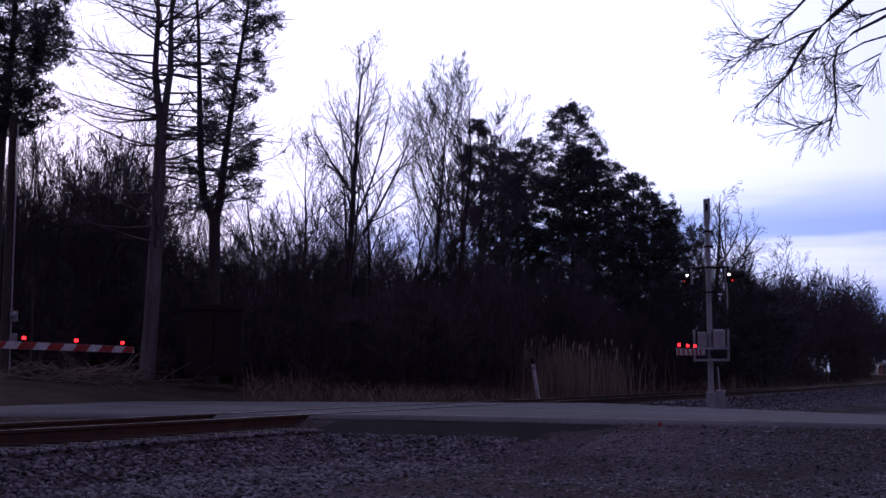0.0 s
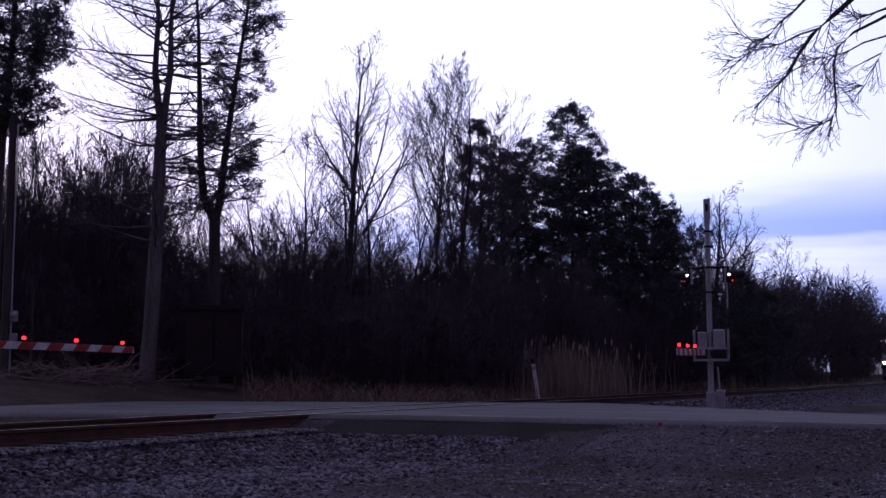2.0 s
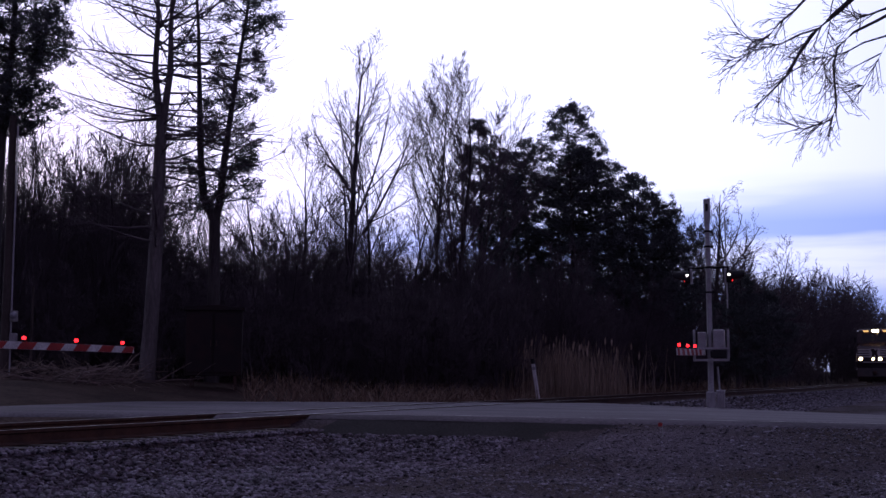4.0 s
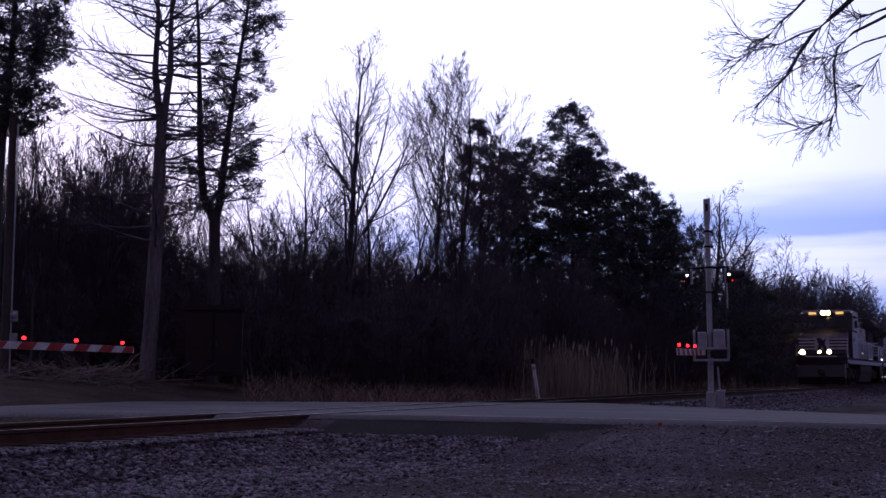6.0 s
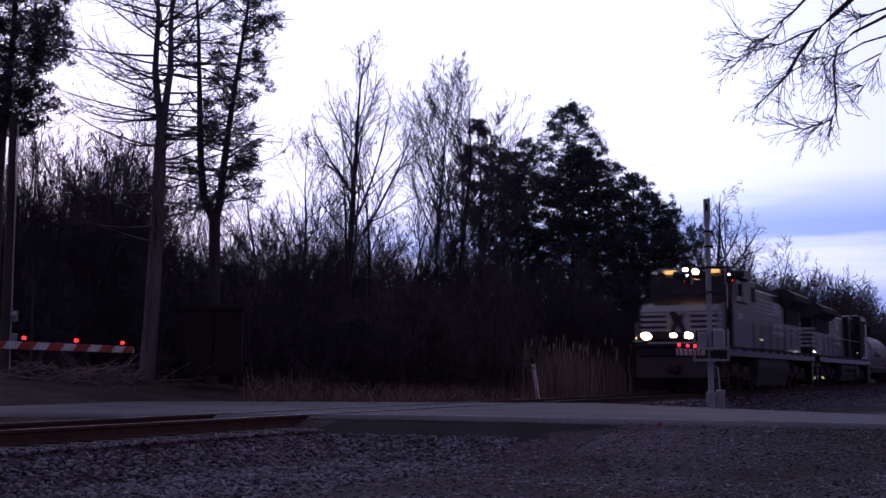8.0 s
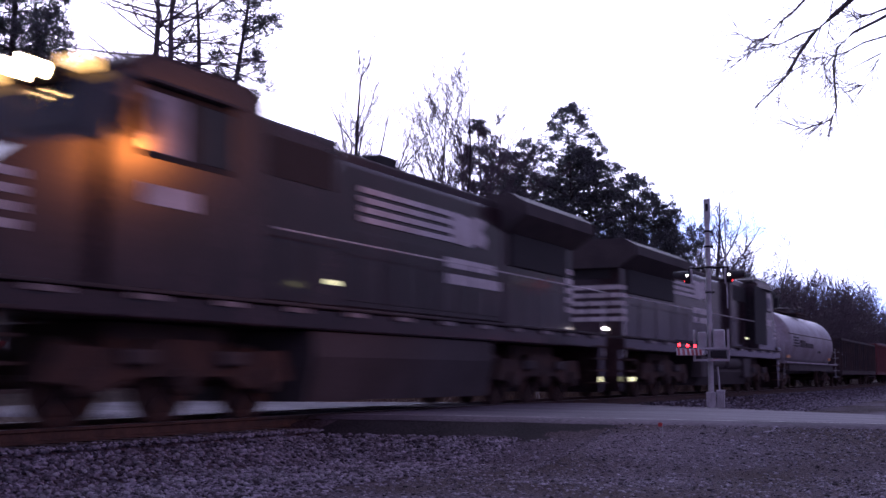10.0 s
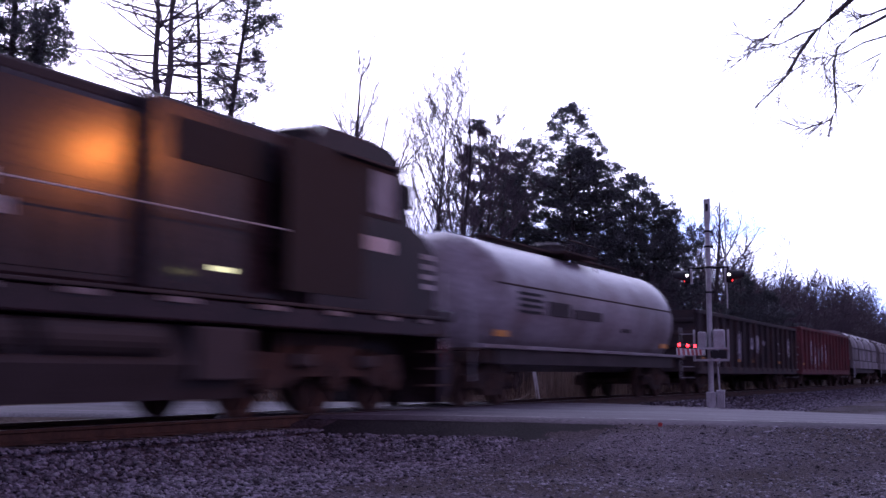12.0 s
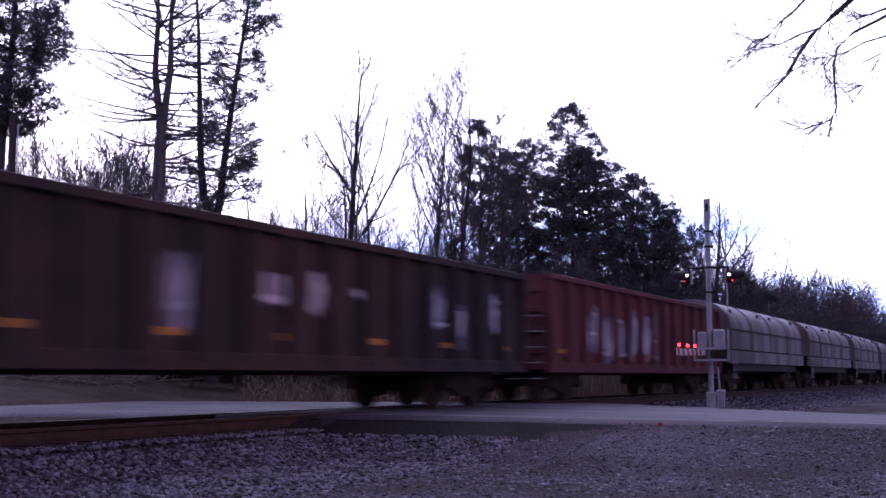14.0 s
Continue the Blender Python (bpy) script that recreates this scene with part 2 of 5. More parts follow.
def ground():
    xs = np.concatenate([np.arange(-60, 0, 4), np.arange(0, 12, 0.35), np.arange(12, 19, 0.12), np.arange(19, 45, 0.35), np.arange(45, 120, 2.5), np.array([130, 150, 180, 230, 300, 420, 700, 1200, 2500])])
    ys = np.concatenate([np.array([-2000, -800, -300, -120, -60, -30, -15]), np.arange(-8, 4, 0.3), np.arange(4, 10.6, 0.14), np.arange(10.6, 26, 0.3), np.arange(26, 60, 2), np.array([70, 90, 120, 200, 400, 900, 2000])])
    verts = [(float(x), float(y), ground_level(float(x), float(y))) for x in xs for y in ys]
    n = len(ys)
    faces = [(i * n + j, (i + 1) * n + j, (i + 1) * n + j + 1, i * n + j + 1) for i in range(len(xs) - 1) for j in range(n - 1)]
    ob = raw("ground", verts, faces, M["gravel"], smooth=True)
    ob.data.materials.append(M["soil"])
    ob.data.materials.append(M["shaded_asphalt"])
    # index 2: ragged band below the road edge, slope shade put in as colour
    def cover(f):
        x, y = float(xs[f[0] // n]), float(ys[f[0] % n])
        if y > 13.4:
            return 1
        wide = 0.15 * ease(4.8, 7.5, y) * (1 + 0.5 * noise.noise(Vector((x * 1.3, y * 1.3, 7))) + 0.25 * noise.noise(Vector((x * 5, y * 5, 2))))
        return 2 if -wide < road_place(x, y) < 0.5 and y < 9.6 else 0
    ob.data.polygons.foreach_set("material_index", [cover(f) for f in faces])
    tagged(ob, "grey gravel lot rising to dark soil under the trees", "ground", kind="structure")


def road():
    bm = bmesh.new()
    across = [-0.012, 0.0, 0.125, 0.25, 0.375, 0.5, 0.625, 0.75, 0.875, 1.0, 1.012]
    def strip(ys):
        rows = []
        for y in ys:
            row = []
            for k, u in enumerate(across):
                x = 15.9 + 9.7 * u - 0.2474 * (y - 10.4)
                crown = 0.05 * (1 - (2 * u - 1) ** 2)
                edge = 0.06 * noise.noise(Vector((y * 0.8, u * 3, 1))) if k in (0, 1, 9, 10) else 0
                row.append(bm.verts.new((x + edge, y, road_level(y, u) + crown * ease(9, 5, y) - (0.06 if k in (0, 10) else 0))))
            rows.append(row)
        for a, b in zip(rows, rows[1:]):
            for i in range(10):
                bm.faces.new((a[i], a[i + 1], b[i + 1], b[i]))
    fine = [y * 0.5 for y in range(-20, 21)]
    strip([-60, -30, -15] + fine + [10.26])
    strip([10.42, 11.1, 11.78])
    strip([11.94, 12.5, 13] + [13.5 + i for i in range(20)] + [45, 70, 120])
    bmesh.ops.recalc_face_normals(bm, faces=bm.faces)
    way = tagged(part("road", bm, M["asphalt"], smooth=True), "worn grey asphalt road over a level crossing", "road", kind="structure")
    # worn edge line on the lot's side, broken where the paint is gone
    rng = random.Random(2)
    y = -20.0
    while y < 8.5:
        y1 = y + rng.uniform(2.5, 6.0)
        bm = bmesh.new()
        u = 0.022
        q = [bm.verts.new((15.9 + 9.7 * (u + du) - 0.2474 * (yy - 10.4), yy, road_level(yy, u) + 0.05 * (1 - (2 * u - 1) ** 2) * ease(9, 5, yy) + 0.016))
             for yy, du in ((y, 0), (y1, 0), (y1, 0.010), (y, 0.010))]
        bm.faces.new(q)
        bmesh.ops.recalc_face_normals(bm, faces=bm.faces)
        part("edge_line", bm, M["road_paint"], way, "worn white edge line")
        y = y1 + rng.uniform(0.02, 0.10)


def rails():
    head = [(-0.036, 0), (-0.036, -0.035), (-0.009, -0.05), (-0.009, -0.135), (-0.07, -0.16), (-0.07, -0.172), (0.07, -0.172), (0.07, -0.16), (0.009, -0.135),
            (0.009, -0.05), (0.036, -0.035), (0.036, 0)]
    def sweep(bm, outline, y):
        xs = [-60, 65] + list(range(70, 262, 8))
        rings = [[bm.verts.new((x, y + bow(x) + a, z)) for a, z in outline] for x in xs]
        n = len(outline)
        for p, q in zip(rings, rings[1:]):
            for k in range(n):
                bm.faces.new((p[k], q[k], q[(k + 1) % n], p[(k + 1) % n]))
        bm.faces.new(rings[0])
        bm.faces.new(rings[-1][::-1])
        bmesh.ops.recalc_face_normals(bm, faces=bm.faces)
    for y in (TRACK - GAUGE, TRACK + GAUGE):
        bm = bmesh.new()
        sweep(bm, head, y)
        rail = tagged(part("rail", bm, M["rail_side"]), "rusty steel rail with a polished top", "rail", group="rails of the track", kind="structure")
        bm = bmesh.new()
        sweep(bm, [(-0.030, 0.0), (-0.030, 0.003), (0.030, 0.003), (0.030, 0.0)], y)
        part("running_surface", bm, M["rail_top"], rail, "polished rail head")


def ties():
    track = thing("track", "dark creosoted wooden ties under the rails", "track", kind="structure")
    bm = bmesh.new()
    box(bm, -0.115, -1.3, -0.33, 0.115, 1.3, -0.172, bevel=0.012)
    me = mesh_of("tie", bm, M["tie"])
    for i in range(190):
        x = -6 + i * 0.52
        if 15.2 < x < 26.2:
            continue
        t = new("tie", me)
        t.parent = track
        t.matrix_basis = pose(x + random.uniform(-0.03, 0.03), TRACK + bow(x) + random.uniform(-0.05, 0.05), 0, 0, 0, random.uniform(-1.5, 1.5))



ground()
road()
rails()
ties()


def polar(degrees, r):
    """A plan place by the angle from the track's line and the distance from the origin."""
    a = radians(degrees)
    return r * math.cos(a), r * math.sin(a)


# ---- trees ----
def add_limb(V, F, pts, rad, sides):
    """A tapered tube along pts."""
    base = len(V)
    for i, p in enumerate(pts):
        d = (pts[min(i + 1, len(pts) - 1)] - pts[max(i - 1, 0)]).normalized()
        a = d.orthogonal().normalized()
        b = d.cross(a)
        for k in range(sides):
            w = 2 * math.pi * k / sides
            V.append(p + (a * math.cos(w) + b * math.sin(w)) * rad[i])
    for i in range(len(pts) - 1):
        for k in range(sides):
            k2 = (k + 1) % sides
            F.append((base + i * sides + k, base + i * sides + k2, base + (i + 1) * sides + k2, base + (i + 1) * sides + k))


def bend_path(rng, start, way, length, n, wander, lift):
    pts, d = [start.copy()], way.normalized()
    for i in range(n):
        d = (d + Vector((rng.gauss(0, wander), rng.gauss(0, wander), rng.gauss(0, wander) + lift))).normalized()
        pts.append(pts[-1] + d * length / n)
    return pts


def side_way(rng, d, spread):
    """A way that leaves d at about `spread` radians."""
    a = d.orthogonal().normalized()
    b = d.cross(a)
    w = rng.uniform(0, 2 * math.pi)
    return (d * math.cos(spread) + (a * math.cos(w) + b * math.sin(w)) * math.sin(spread)).normalized()


def grow(rng, V, F, start, way, length, radius, level, kids, spread=0.6, lift=0.05, wander=0.10, bare=0.3, thin=0.006):
    n = (3, 4, 5, 6, 9)[level]
    pts = bend_path(rng, start, way, length, n, wander, lift)
    rad = [max(thin, radius * (1 - 0.75 * i / n)) for i in range(n + 1)]
    add_limb(V, F, pts, rad, (3, 3, 4, 5, 8)[level])
    if level == 0:
        return pts
    for k in range(kids[level]):
        f = bare + (1 - bare) * (k + rng.random()) / kids[level]
        i = min(n - 1, int(f * n))
        p = pts[i].lerp(pts[i + 1], f * n - i)
        d = (pts[i + 1] - pts[i]).normalized()
        grow(rng, V, F, p, side_way(rng, d, spread * rng.uniform(0.6, 1.2)), length * (0.80 - 0.42 * f) * rng.uniform(0.55, 1.0), max(thin, rad[i] * 0.6),
             level - 1, kids, spread, lift, wander * 1.05, 0.12, thin)
    return pts


def bare_tree(seed, name, label, place, height, radius, level=4, kids=(0, 4, 5, 6, 11), spread=0.6, lift=0.07, lean=(0, 0), bare=0.3, stems=1, sway=0.2, bark="bark", thin=0.006,
              group="bare trees of the wood", wander=0.07, reach=1.0):
    rng = random.Random(seed)
    x, y = place
    base = thing(name, label, "tree", Matrix.Translation((x, y, ground_level(x, y) - 0.1)), group)
    V, F = [], []
    V2, F2 = [], []
    for s in range(stems):
        way = Vector((lean[0] + rng.uniform(-sway, sway) * (stems > 1), lean[1] + rng.uniform(-sway, sway) * (stems > 1), 1))
        h = height * (1 if s == 0 else rng.uniform(0.70, 0.95))
        n = 10
        pts = bend_path(rng, Vector((0.25 * s * math.cos(s * 2.4), 0.25 * s * math.sin(s * 2.4), 0)), way, h, n, 0.045, 0.04)
        rad = [max(0.010, radius * (1 if s == 0 else 0.7) * (1.15 if i == 0 else 1 - 0.93 * i / n)) for i in range(n + 1)]
        add_limb(V, F, pts, rad, 8)
        for k in range(kids[level]):
            f = bare + (0.97 - bare) * (k + rng.random()) / kids[level]
            i = min(n - 1, int(f * n))
            p = pts[i].lerp(pts[i + 1], f * n - i)
            d = (pts[i + 1] - pts[i]).normalized()
            grow(rng, V2, F2, p, side_way(rng, d, spread * rng.uniform(0.65, 1.2)), reach * h * (0.92 - 0.74 * f) * rng.uniform(0.35, 0.72), max(0.012, rad[i] * 0.5), level - 1,
                 kids, spread, lift, wander, 0.2, thin)
    raw("trunk", V, F, M[bark], base, smooth=True)
    raw("crown", V2, F2, M["twig"], base, "fine bare branches", smooth=True)
    return base


def needle_mesh(seed, centres, sizes, count):
    """Clumps of needles: thin blades that spray up and out from each centre."""
    rs = np.random.RandomState(seed)
    c, z = np.repeat(np.array(centres), count, 0), np.repeat(np.array(sizes), count)[:, None]
    d = rs.normal(0, 1, (len(c), 3)) * (1, 1, 0.75) + (0, 0, 0.45)
    d /= np.linalg.norm(d, axis=1)[:, None]
    w = np.cross(d, rs.normal(0, 1, (len(c), 3)))
    w *= z * rs.uniform(0.07, 0.14, (len(c), 1)) / np.linalg.norm(w, axis=1)[:, None]
    tip = c + d * z * rs.uniform(0.6, 1.15, (len(c), 1))
    v = np.stack([c, tip - w, tip + w], 1).reshape(-1, 3)
    return v.tolist(), np.arange(len(v)).reshape(-1, 3).tolist()


def pine(seed, label, place, height, radius, crown_low, width, tufts=1.0, density=6, lean=(0, 0), tuft=0.165, blades_each=11, taper=3.4, name="pine_tree"):
    """A pine: straight trunk and whorls of limbs, level and upturned at their ends, that carry flat sprays of needles."""
    rng = random.Random(seed)
    x, y = place
    base = thing(name, label, "tree", Matrix.Translation((x, y, ground_level(x, y) - 0.1)), "pines of the wood")
    V, F, spots, sizes = [], [], [], []
    n = 14
    pts = bend_path(rng, Vector((0, 0, 0)), Vector((lean[0], lean[1], 1)), height, n, 0.02, 0.03)
    rad = [max(0.02, radius * (1.2 if i == 0 else 1 - 0.9 * i / n)) for i in range(n + 1)]
    add_limb(V, F, pts, rad, 9)
    tall = height - crown_low
    tiers = int(tall / 0.52)
    for t in range(tiers + 1):
        g = min(0.995, max(0.0, (t + rng.uniform(-0.25, 0.25)) / tiers))
        f = (crown_low + tall * g) / height
        i = min(n - 1, int(f * n))
        p = pts[i].lerp(pts[i + 1], f * n - i)
        below = (1 - g) * tall
        reach = width * min(1.0, (below + 0.25) / taper) ** 0.7 * (0.55 + 0.45 * min(1, g * 2.5 + 0.2)) * rng.uniform(0.72, 1.15)
        for k in range(density):
            w = 2 * math.pi * (k + rng.random()) / density
            r = reach * rng.uniform(0.6, 1.15)
            limb = bend_path(rng, p, Vector((math.cos(w), math.sin(w), rng.uniform(-0.05, 0.2) + 0.22 * g * g)), r, 5, 0.08, 0.03)
            add_limb(V, F, limb, [max(0.008, 0.045 * r / 3 * (1 - 0.8 * j / 5)) for j in range(6)], 4)
            across = (limb[-1] - limb[0]).cross(Vector((0, 0, 1))).normalized()
            for j in range(int(r * 4.2 * tufts) + 2):
                u = 5 * min(0.999, rng.uniform(0.3, 1.0) ** 0.75)
                q = limb[int(u)].lerp(limb[int(u) + 1], u - int(u)) + across * rng.gauss(0, 0.17 * r) + Vector((0, 0, rng.gauss(0.06, 0.10)))
                wide = rng.uniform(0.07, 0.15)
                for c in range(rng.randint(4, 8)):
                    spots.append(q + Vector((rng.gauss(0, wide), rng.gauss(0, wide), rng.gauss(0, 0.7 * wide))))
                    sizes.append(tuft * rng.uniform(0.6, 1.3))
    raw("trunk", V, F, M["bark"], base, smooth=True)
    raw("crown", *needle_mesh(seed, spots, sizes, blades_each), M["needles"], base, "dark green needle sprays")
    return base


def woods():
    # bare tall trees, upswept, with long fine twigs
    tall, slim = "tall bare deciduous tree with upswept branches", "slim bare deciduous tree"
    many = (0, 3, 4, 6, 15)
    bare_tree(11, "bare_tree", tall, polar(31.4, 46), 12.9, 0.20, kids=many, spread=0.72, lift=0.09, bare=0.27, lean=(0.02, -0.05), reach=1.1, thin=0.0065)
    bare_tree(12, "bare_tree", slim, polar(30.1, 48), 10.4, 0.10, kids=many, spread=0.6, lift=0.08, bare=0.3, thin=0.0065)
    bare_tree(13, "bare_tree", tall, polar(25.9, 50), 12.6, 0.17, kids=(0, 4, 5, 7, 19), spread=0.7, lift=0.11, bare=0.25, lean=(0.0, 0.0), reach=1.1, thin=0.0065)
    bare_tree(14, "bare_tree", "tall slim bare deciduous tree", polar(26.9, 50), 13.1, 0.12, kids=(0, 4, 5, 7, 19), spread=0.6, lift=0.11, bare=0.32, thin=0.0065)
    bare_tree(20, "bare_tree", tall, polar(25.2, 52), 11.9, 0.12, kids=(0, 4, 5, 7, 19), spread=0.6, lift=0.10, bare=0.3, lean=(0.03, -0.06), thin=0.0065)
    bare_tree(15, "bare_tree", slim, polar(28.9, 50), 8.6, 0.10, kids=many, spread=0.62, lift=0.07, lean=(0.04, -0.14), thin=0.0065)
    bare_tree(18, "bare_tree", slim, polar(32.7, 50), 10.2, 0.11, kids=many, spread=0.7, lift=0.07, lean=(-0.04, 0.08), thin=0.0065)
    bare_tree(19, "bare_tree", slim, polar(35.4, 50), 8.6, 0.10, kids=many, spread=0.7, lift=0.06, thin=0.0065)
    round_crown = "broad bare deciduous tree with a rounded crown"
    bare_tree(16, "bare_tree", round_crown, polar(13.3, 78), 12.6, 0.26, kids=(0, 3, 4, 6, 9), spread=0.7, lift=0.015, bare=0.25, stems=5, sway=0.5, thin=0.008, wander=0.06)
    bare_tree(17, "bare_tree", round_crown, polar(11.6, 80), 12.2, 0.24, kids=(0, 3, 4, 6, 9), spread=0.7, lift=0.015, bare=0.25, stems=5, sway=0.5, thin=0.008, wander=0.06)
    # the dead conifer by the road and the forked pine next to it
    dead_conifer()
    forked_pine()
    pine(31, "tall pine with dense dark needles by the road", polar(47.4, 36), 15.2, 0.24, 7.3, 2.25, 1.7, 9, tuft=0.13, taper=5.0)
    # the pine stand
    for seed, a, r, h, low, w, tr in ((41, 24.7, 56, 12.3, 3.5, 2.0, 0.7), (42, 23.5, 60, 11.6, 3.0, 2.0, 0.7), (43, 20.2, 58, 13.7, 3.4, 3.0, 0.9), (44, 21.9, 61, 12.3, 4.2, 1.8, 0.6),
                                      (45, 18.7, 60, 11.9, 2.4, 2.9, 0.9), (46, 17.3, 62, 11.0, 1.8, 2.8, 0.9), (47, 16.2, 64, 10.2, 1.4, 2.8, 0.9), (48, 19.5, 66, 13.0, 2.5, 2.8, 0.8),
                                      (51, 15.4, 67, 8.9, 1.4, 2.4, 0.8), (52, 22.6, 64, 10.2, 2.0, 2.2, 0.6), (49, 12.4, 72, 6.8, 1.5, 2.8, 0.8), (50, 11.2, 74, 6.0, 1.2, 2.6, 0.8)):
        pine(seed, "dense dark pine at the edge of the wood", polar(a, r), h, 0.20, low, w, tr)


def dead_conifer():
    rng = random.Random(21)
    x, y = polar(40.3, 36)
    base = thing("dead_conifer", "tall dead conifer with twin tops and long bare limbs", "tree", Matrix.Translation((x, y, ground_level(x, y) - 0.1)), "bare trees of the wood")
    V, F, V2, F2 = [], [], [], []
    right = Vector((0.444, -0.896, 0))
    trunk = [Vector((0, 0, 0)) + right * o + Vector((0, 0, z)) for o, z in ((-0.1, 0), (0.0, 2), (0.08, 4), (0.12, 6), (0.14, 7.4))]
    add_limb(V, F, trunk, [0.26, 0.22, 0.21, 0.19, 0.18], 10)
    stems = []
    for off, top in ((-0.20, 13.9), (0.24, 13.4)):
        pts = [trunk[-1] + right * off * min(1, i / 3) + right * rng.gauss(0, 0.02) + Vector((0, 0, (top - 7.4) * i / 9)) for i in range(10)]
        add_limb(V, F, pts, [0.13 * (1 - 0.8 * i / 9) for i in range(10)], 8)
        stems.append(pts)
    for s, pts in enumerate([trunk[2:]] + stems):
        count = (24, 46, 46)[s]
        for k in range(count):
            f = (k + rng.random()) / count * (len(pts) - 1.01)
            i = int(f)
            p = pts[i].lerp(pts[i + 1], f - i)
            w = rng.uniform(0, 6.3)
            way = Vector((math.cos(w), math.sin(w), rng.uniform(-0.22, 0.16) + (0.2 if p.z > 10.5 else 0)))
            r = rng.uniform(1.6, 4.0) * (1.0 if p.z < 11.0 else 0.8)
            limb = bend_path(rng, p, way, r, 7, 0.055, 0.055)
            add_limb(V2, F2, limb, [max(0.009, 0.038 * (1 - 0.78 * j / 7)) for j in range(8)], 5)
            for j in range(11):
                u = rng.uniform(1.6, 6.95)
                q = limb[int(u)].lerp(limb[int(u) + 1], u - int(u))
                d = (limb[int(u) + 1] - limb[int(u)]).normalized()
                grow(rng, V2, F2, q, side_way(rng, d, 0.6), rng.uniform(0.4, 1.3), 0.010, 1, (0, 3), 0.6, 0.05, 0.09, 0.2, 0.005)
    raw("trunk", V, F, M["pale_bark"], base, smooth=True)
    raw("crown", V2, F2, M["twig"], base, "long bare limbs", smooth=True)


def forked_pine():
    rng = random.Random(22)
    x, y = polar(37.45, 38)
    base = thing("forked_pine", "forked pine with two stems and dark needle clumps", "tree", Matrix.Translation((x, y, ground_level(x, y) - 0.1)), "pines of the wood")
    V, F, spots, sizes = [], [], [], []
    right = Vector((0.444, -0.896, 0))
    at = lambda o, z: right * o + Vector((0, 0, z))
    add_limb(V, F, [at(0, 0), at(0.0, 2), at(0.02, 4), at(0.0, 5.2)], [0.26, 0.20, 0.18, 0.18], 9)
    stems = [[at(o, z) for o, z in ((0, 5.2), (-0.35, 5.9), (-0.48, 7), (-0.55, 8.5), (-0.6, 10), (-0.66, 11.5), (-0.8, 13.4))],
             [at(o, z) for o, z in ((0, 5.2), (0.15, 5.8), (0.25, 7), (0.42, 8.5), (0.62, 10), (0.85, 11.6), (1.05, 13.0))]]
    for s, pts in enumerate(stems):
        add_limb(V, F, pts, [0.15 * (1 - 0.75 * i / 6) for i in range(7)], 8)
        count = (44, 92)[s]
        for k in range(count):
            f = 0.8 + (k + rng.random()) / count * 5.15
            i = min(5, int(f))
            p = pts[i].lerp(pts[i + 1], f - i)
            w = rng.uniform(0, 6.3)
            way = Vector((math.cos(w), math.sin(w), rng.uniform(-0.2, 0.5)))
            r = rng.uniform(0.6, 1.5)
            if way.dot(right) > 0:
                r *= (0.8, 1.15)[s]
            limb = bend_path(rng, p, way, r, 5, 0.10, 0.05)
            add_limb(V, F, limb, [max(0.008, 0.03 * (1 - 0.7 * j / 5)) for j in range(6)], 4)
            if rng.random() < (0.4, 0.92)[s]:
                for j in range(int(4.6 * r) + 1):
                    u = rng.uniform(1.8, 4.99)
                    q = limb[int(u)].lerp(limb[int(u) + 1], u - int(u)) + Vector((rng.gauss(0, 0.15), rng.gauss(0, 0.15), rng.gauss(0.05, 0.14)))
                    wide = rng.uniform(0.06, 0.12)
                    for c in range(rng.randint(4, 7)):
                        spots.append(q + Vector((rng.gauss(0, wide), rng.gauss(0, wide), rng.gauss(0, wide))))
                        sizes.append(0.13 * rng.uniform(0.6, 1.3))
    raw("trunk", V, F, M["bark"], base, smooth=True)
    raw("crown", *needle_mesh(22, spots, sizes, 10), M["needles"], base, "dark green needle sprays")


def thicket():
    """Young growth and brush under the tall trees: a few bushes, copied at other turns and sizes."""
    rng = random.Random(5)
    kinds = [bare_tree(60 + i, "young_tree", "thin bare young tree in the thicket", (60 + i, 60), (6.5, 7.5, 5.5, 7.0)[i], 0.065, level=3, kids=(0, 5, 7, 20), spread=0.6, lift=0.06,
                       bare=0.08, stems=3, thin=0.0045, group="young trees of the thicket", wander=0.045) for i in range(4)]
    brush = [bare_tree(70 + i, "brush", "dense bare brush at the wood's edge", (60 + i, 70), (2.6, 3.2)[i], 0.03, level=3, kids=(0, 6, 8, 13), spread=0.75, lift=0.04, bare=0.03, stems=4,
                       thin=0.005, group="brush of the thicket", wander=0.10) for i in range(2)]
    def put(ob, a, r, s):
        r = max(r, (16.6 + 0.9 * s) / math.sin(radians(a)))
        x, y = polar(a, r)
        y = max(y, TRACK + bow(x) + 5.0)
        c = copy_thing(ob, Matrix.Translation((x, y, ground_level(x, y) - 0.1)) @ pose(0, 0, 0, 0, 0, rng.uniform(0, 360)) @ Matrix.Scale(s, 4))
        return c
    for i in range(46):       # behind the road: high and dense
        put(kinds[i % 4], rng.uniform(40.5, 50), rng.uniform(41, 60), rng.uniform(1.0, 1.5))
    for i in range(130):      # along the wood
        a = rng.uniform(14, 42)
        put(kinds[i % 4], a, rng.uniform(44, 64), rng.uniform(0.6, 1.05) * (1.0 if a > 26 else 0.85))
    for i in range(190):
        a, r = rng.uniform(14.5, 49.5), rng.uniform(38.5, 54)
        if 16.5 < a < 24 and r < 51:
            r = rng.uniform(51, 56)
        put(brush[i % 2], a, r, rng.uniform(0.8, 1.5))
    for i in range(45):       # along the line
        a = rng.uniform(4.2, 14.5)
        put(brush[i % 2], a, 15.2 / math.sin(radians(a)) + rng.uniform(0, 15), rng.uniform(0.9, 1.35))
    for ob in kinds + brush:
        for o in (*ob.children, ob):
            bpy.data.objects.remove(o)


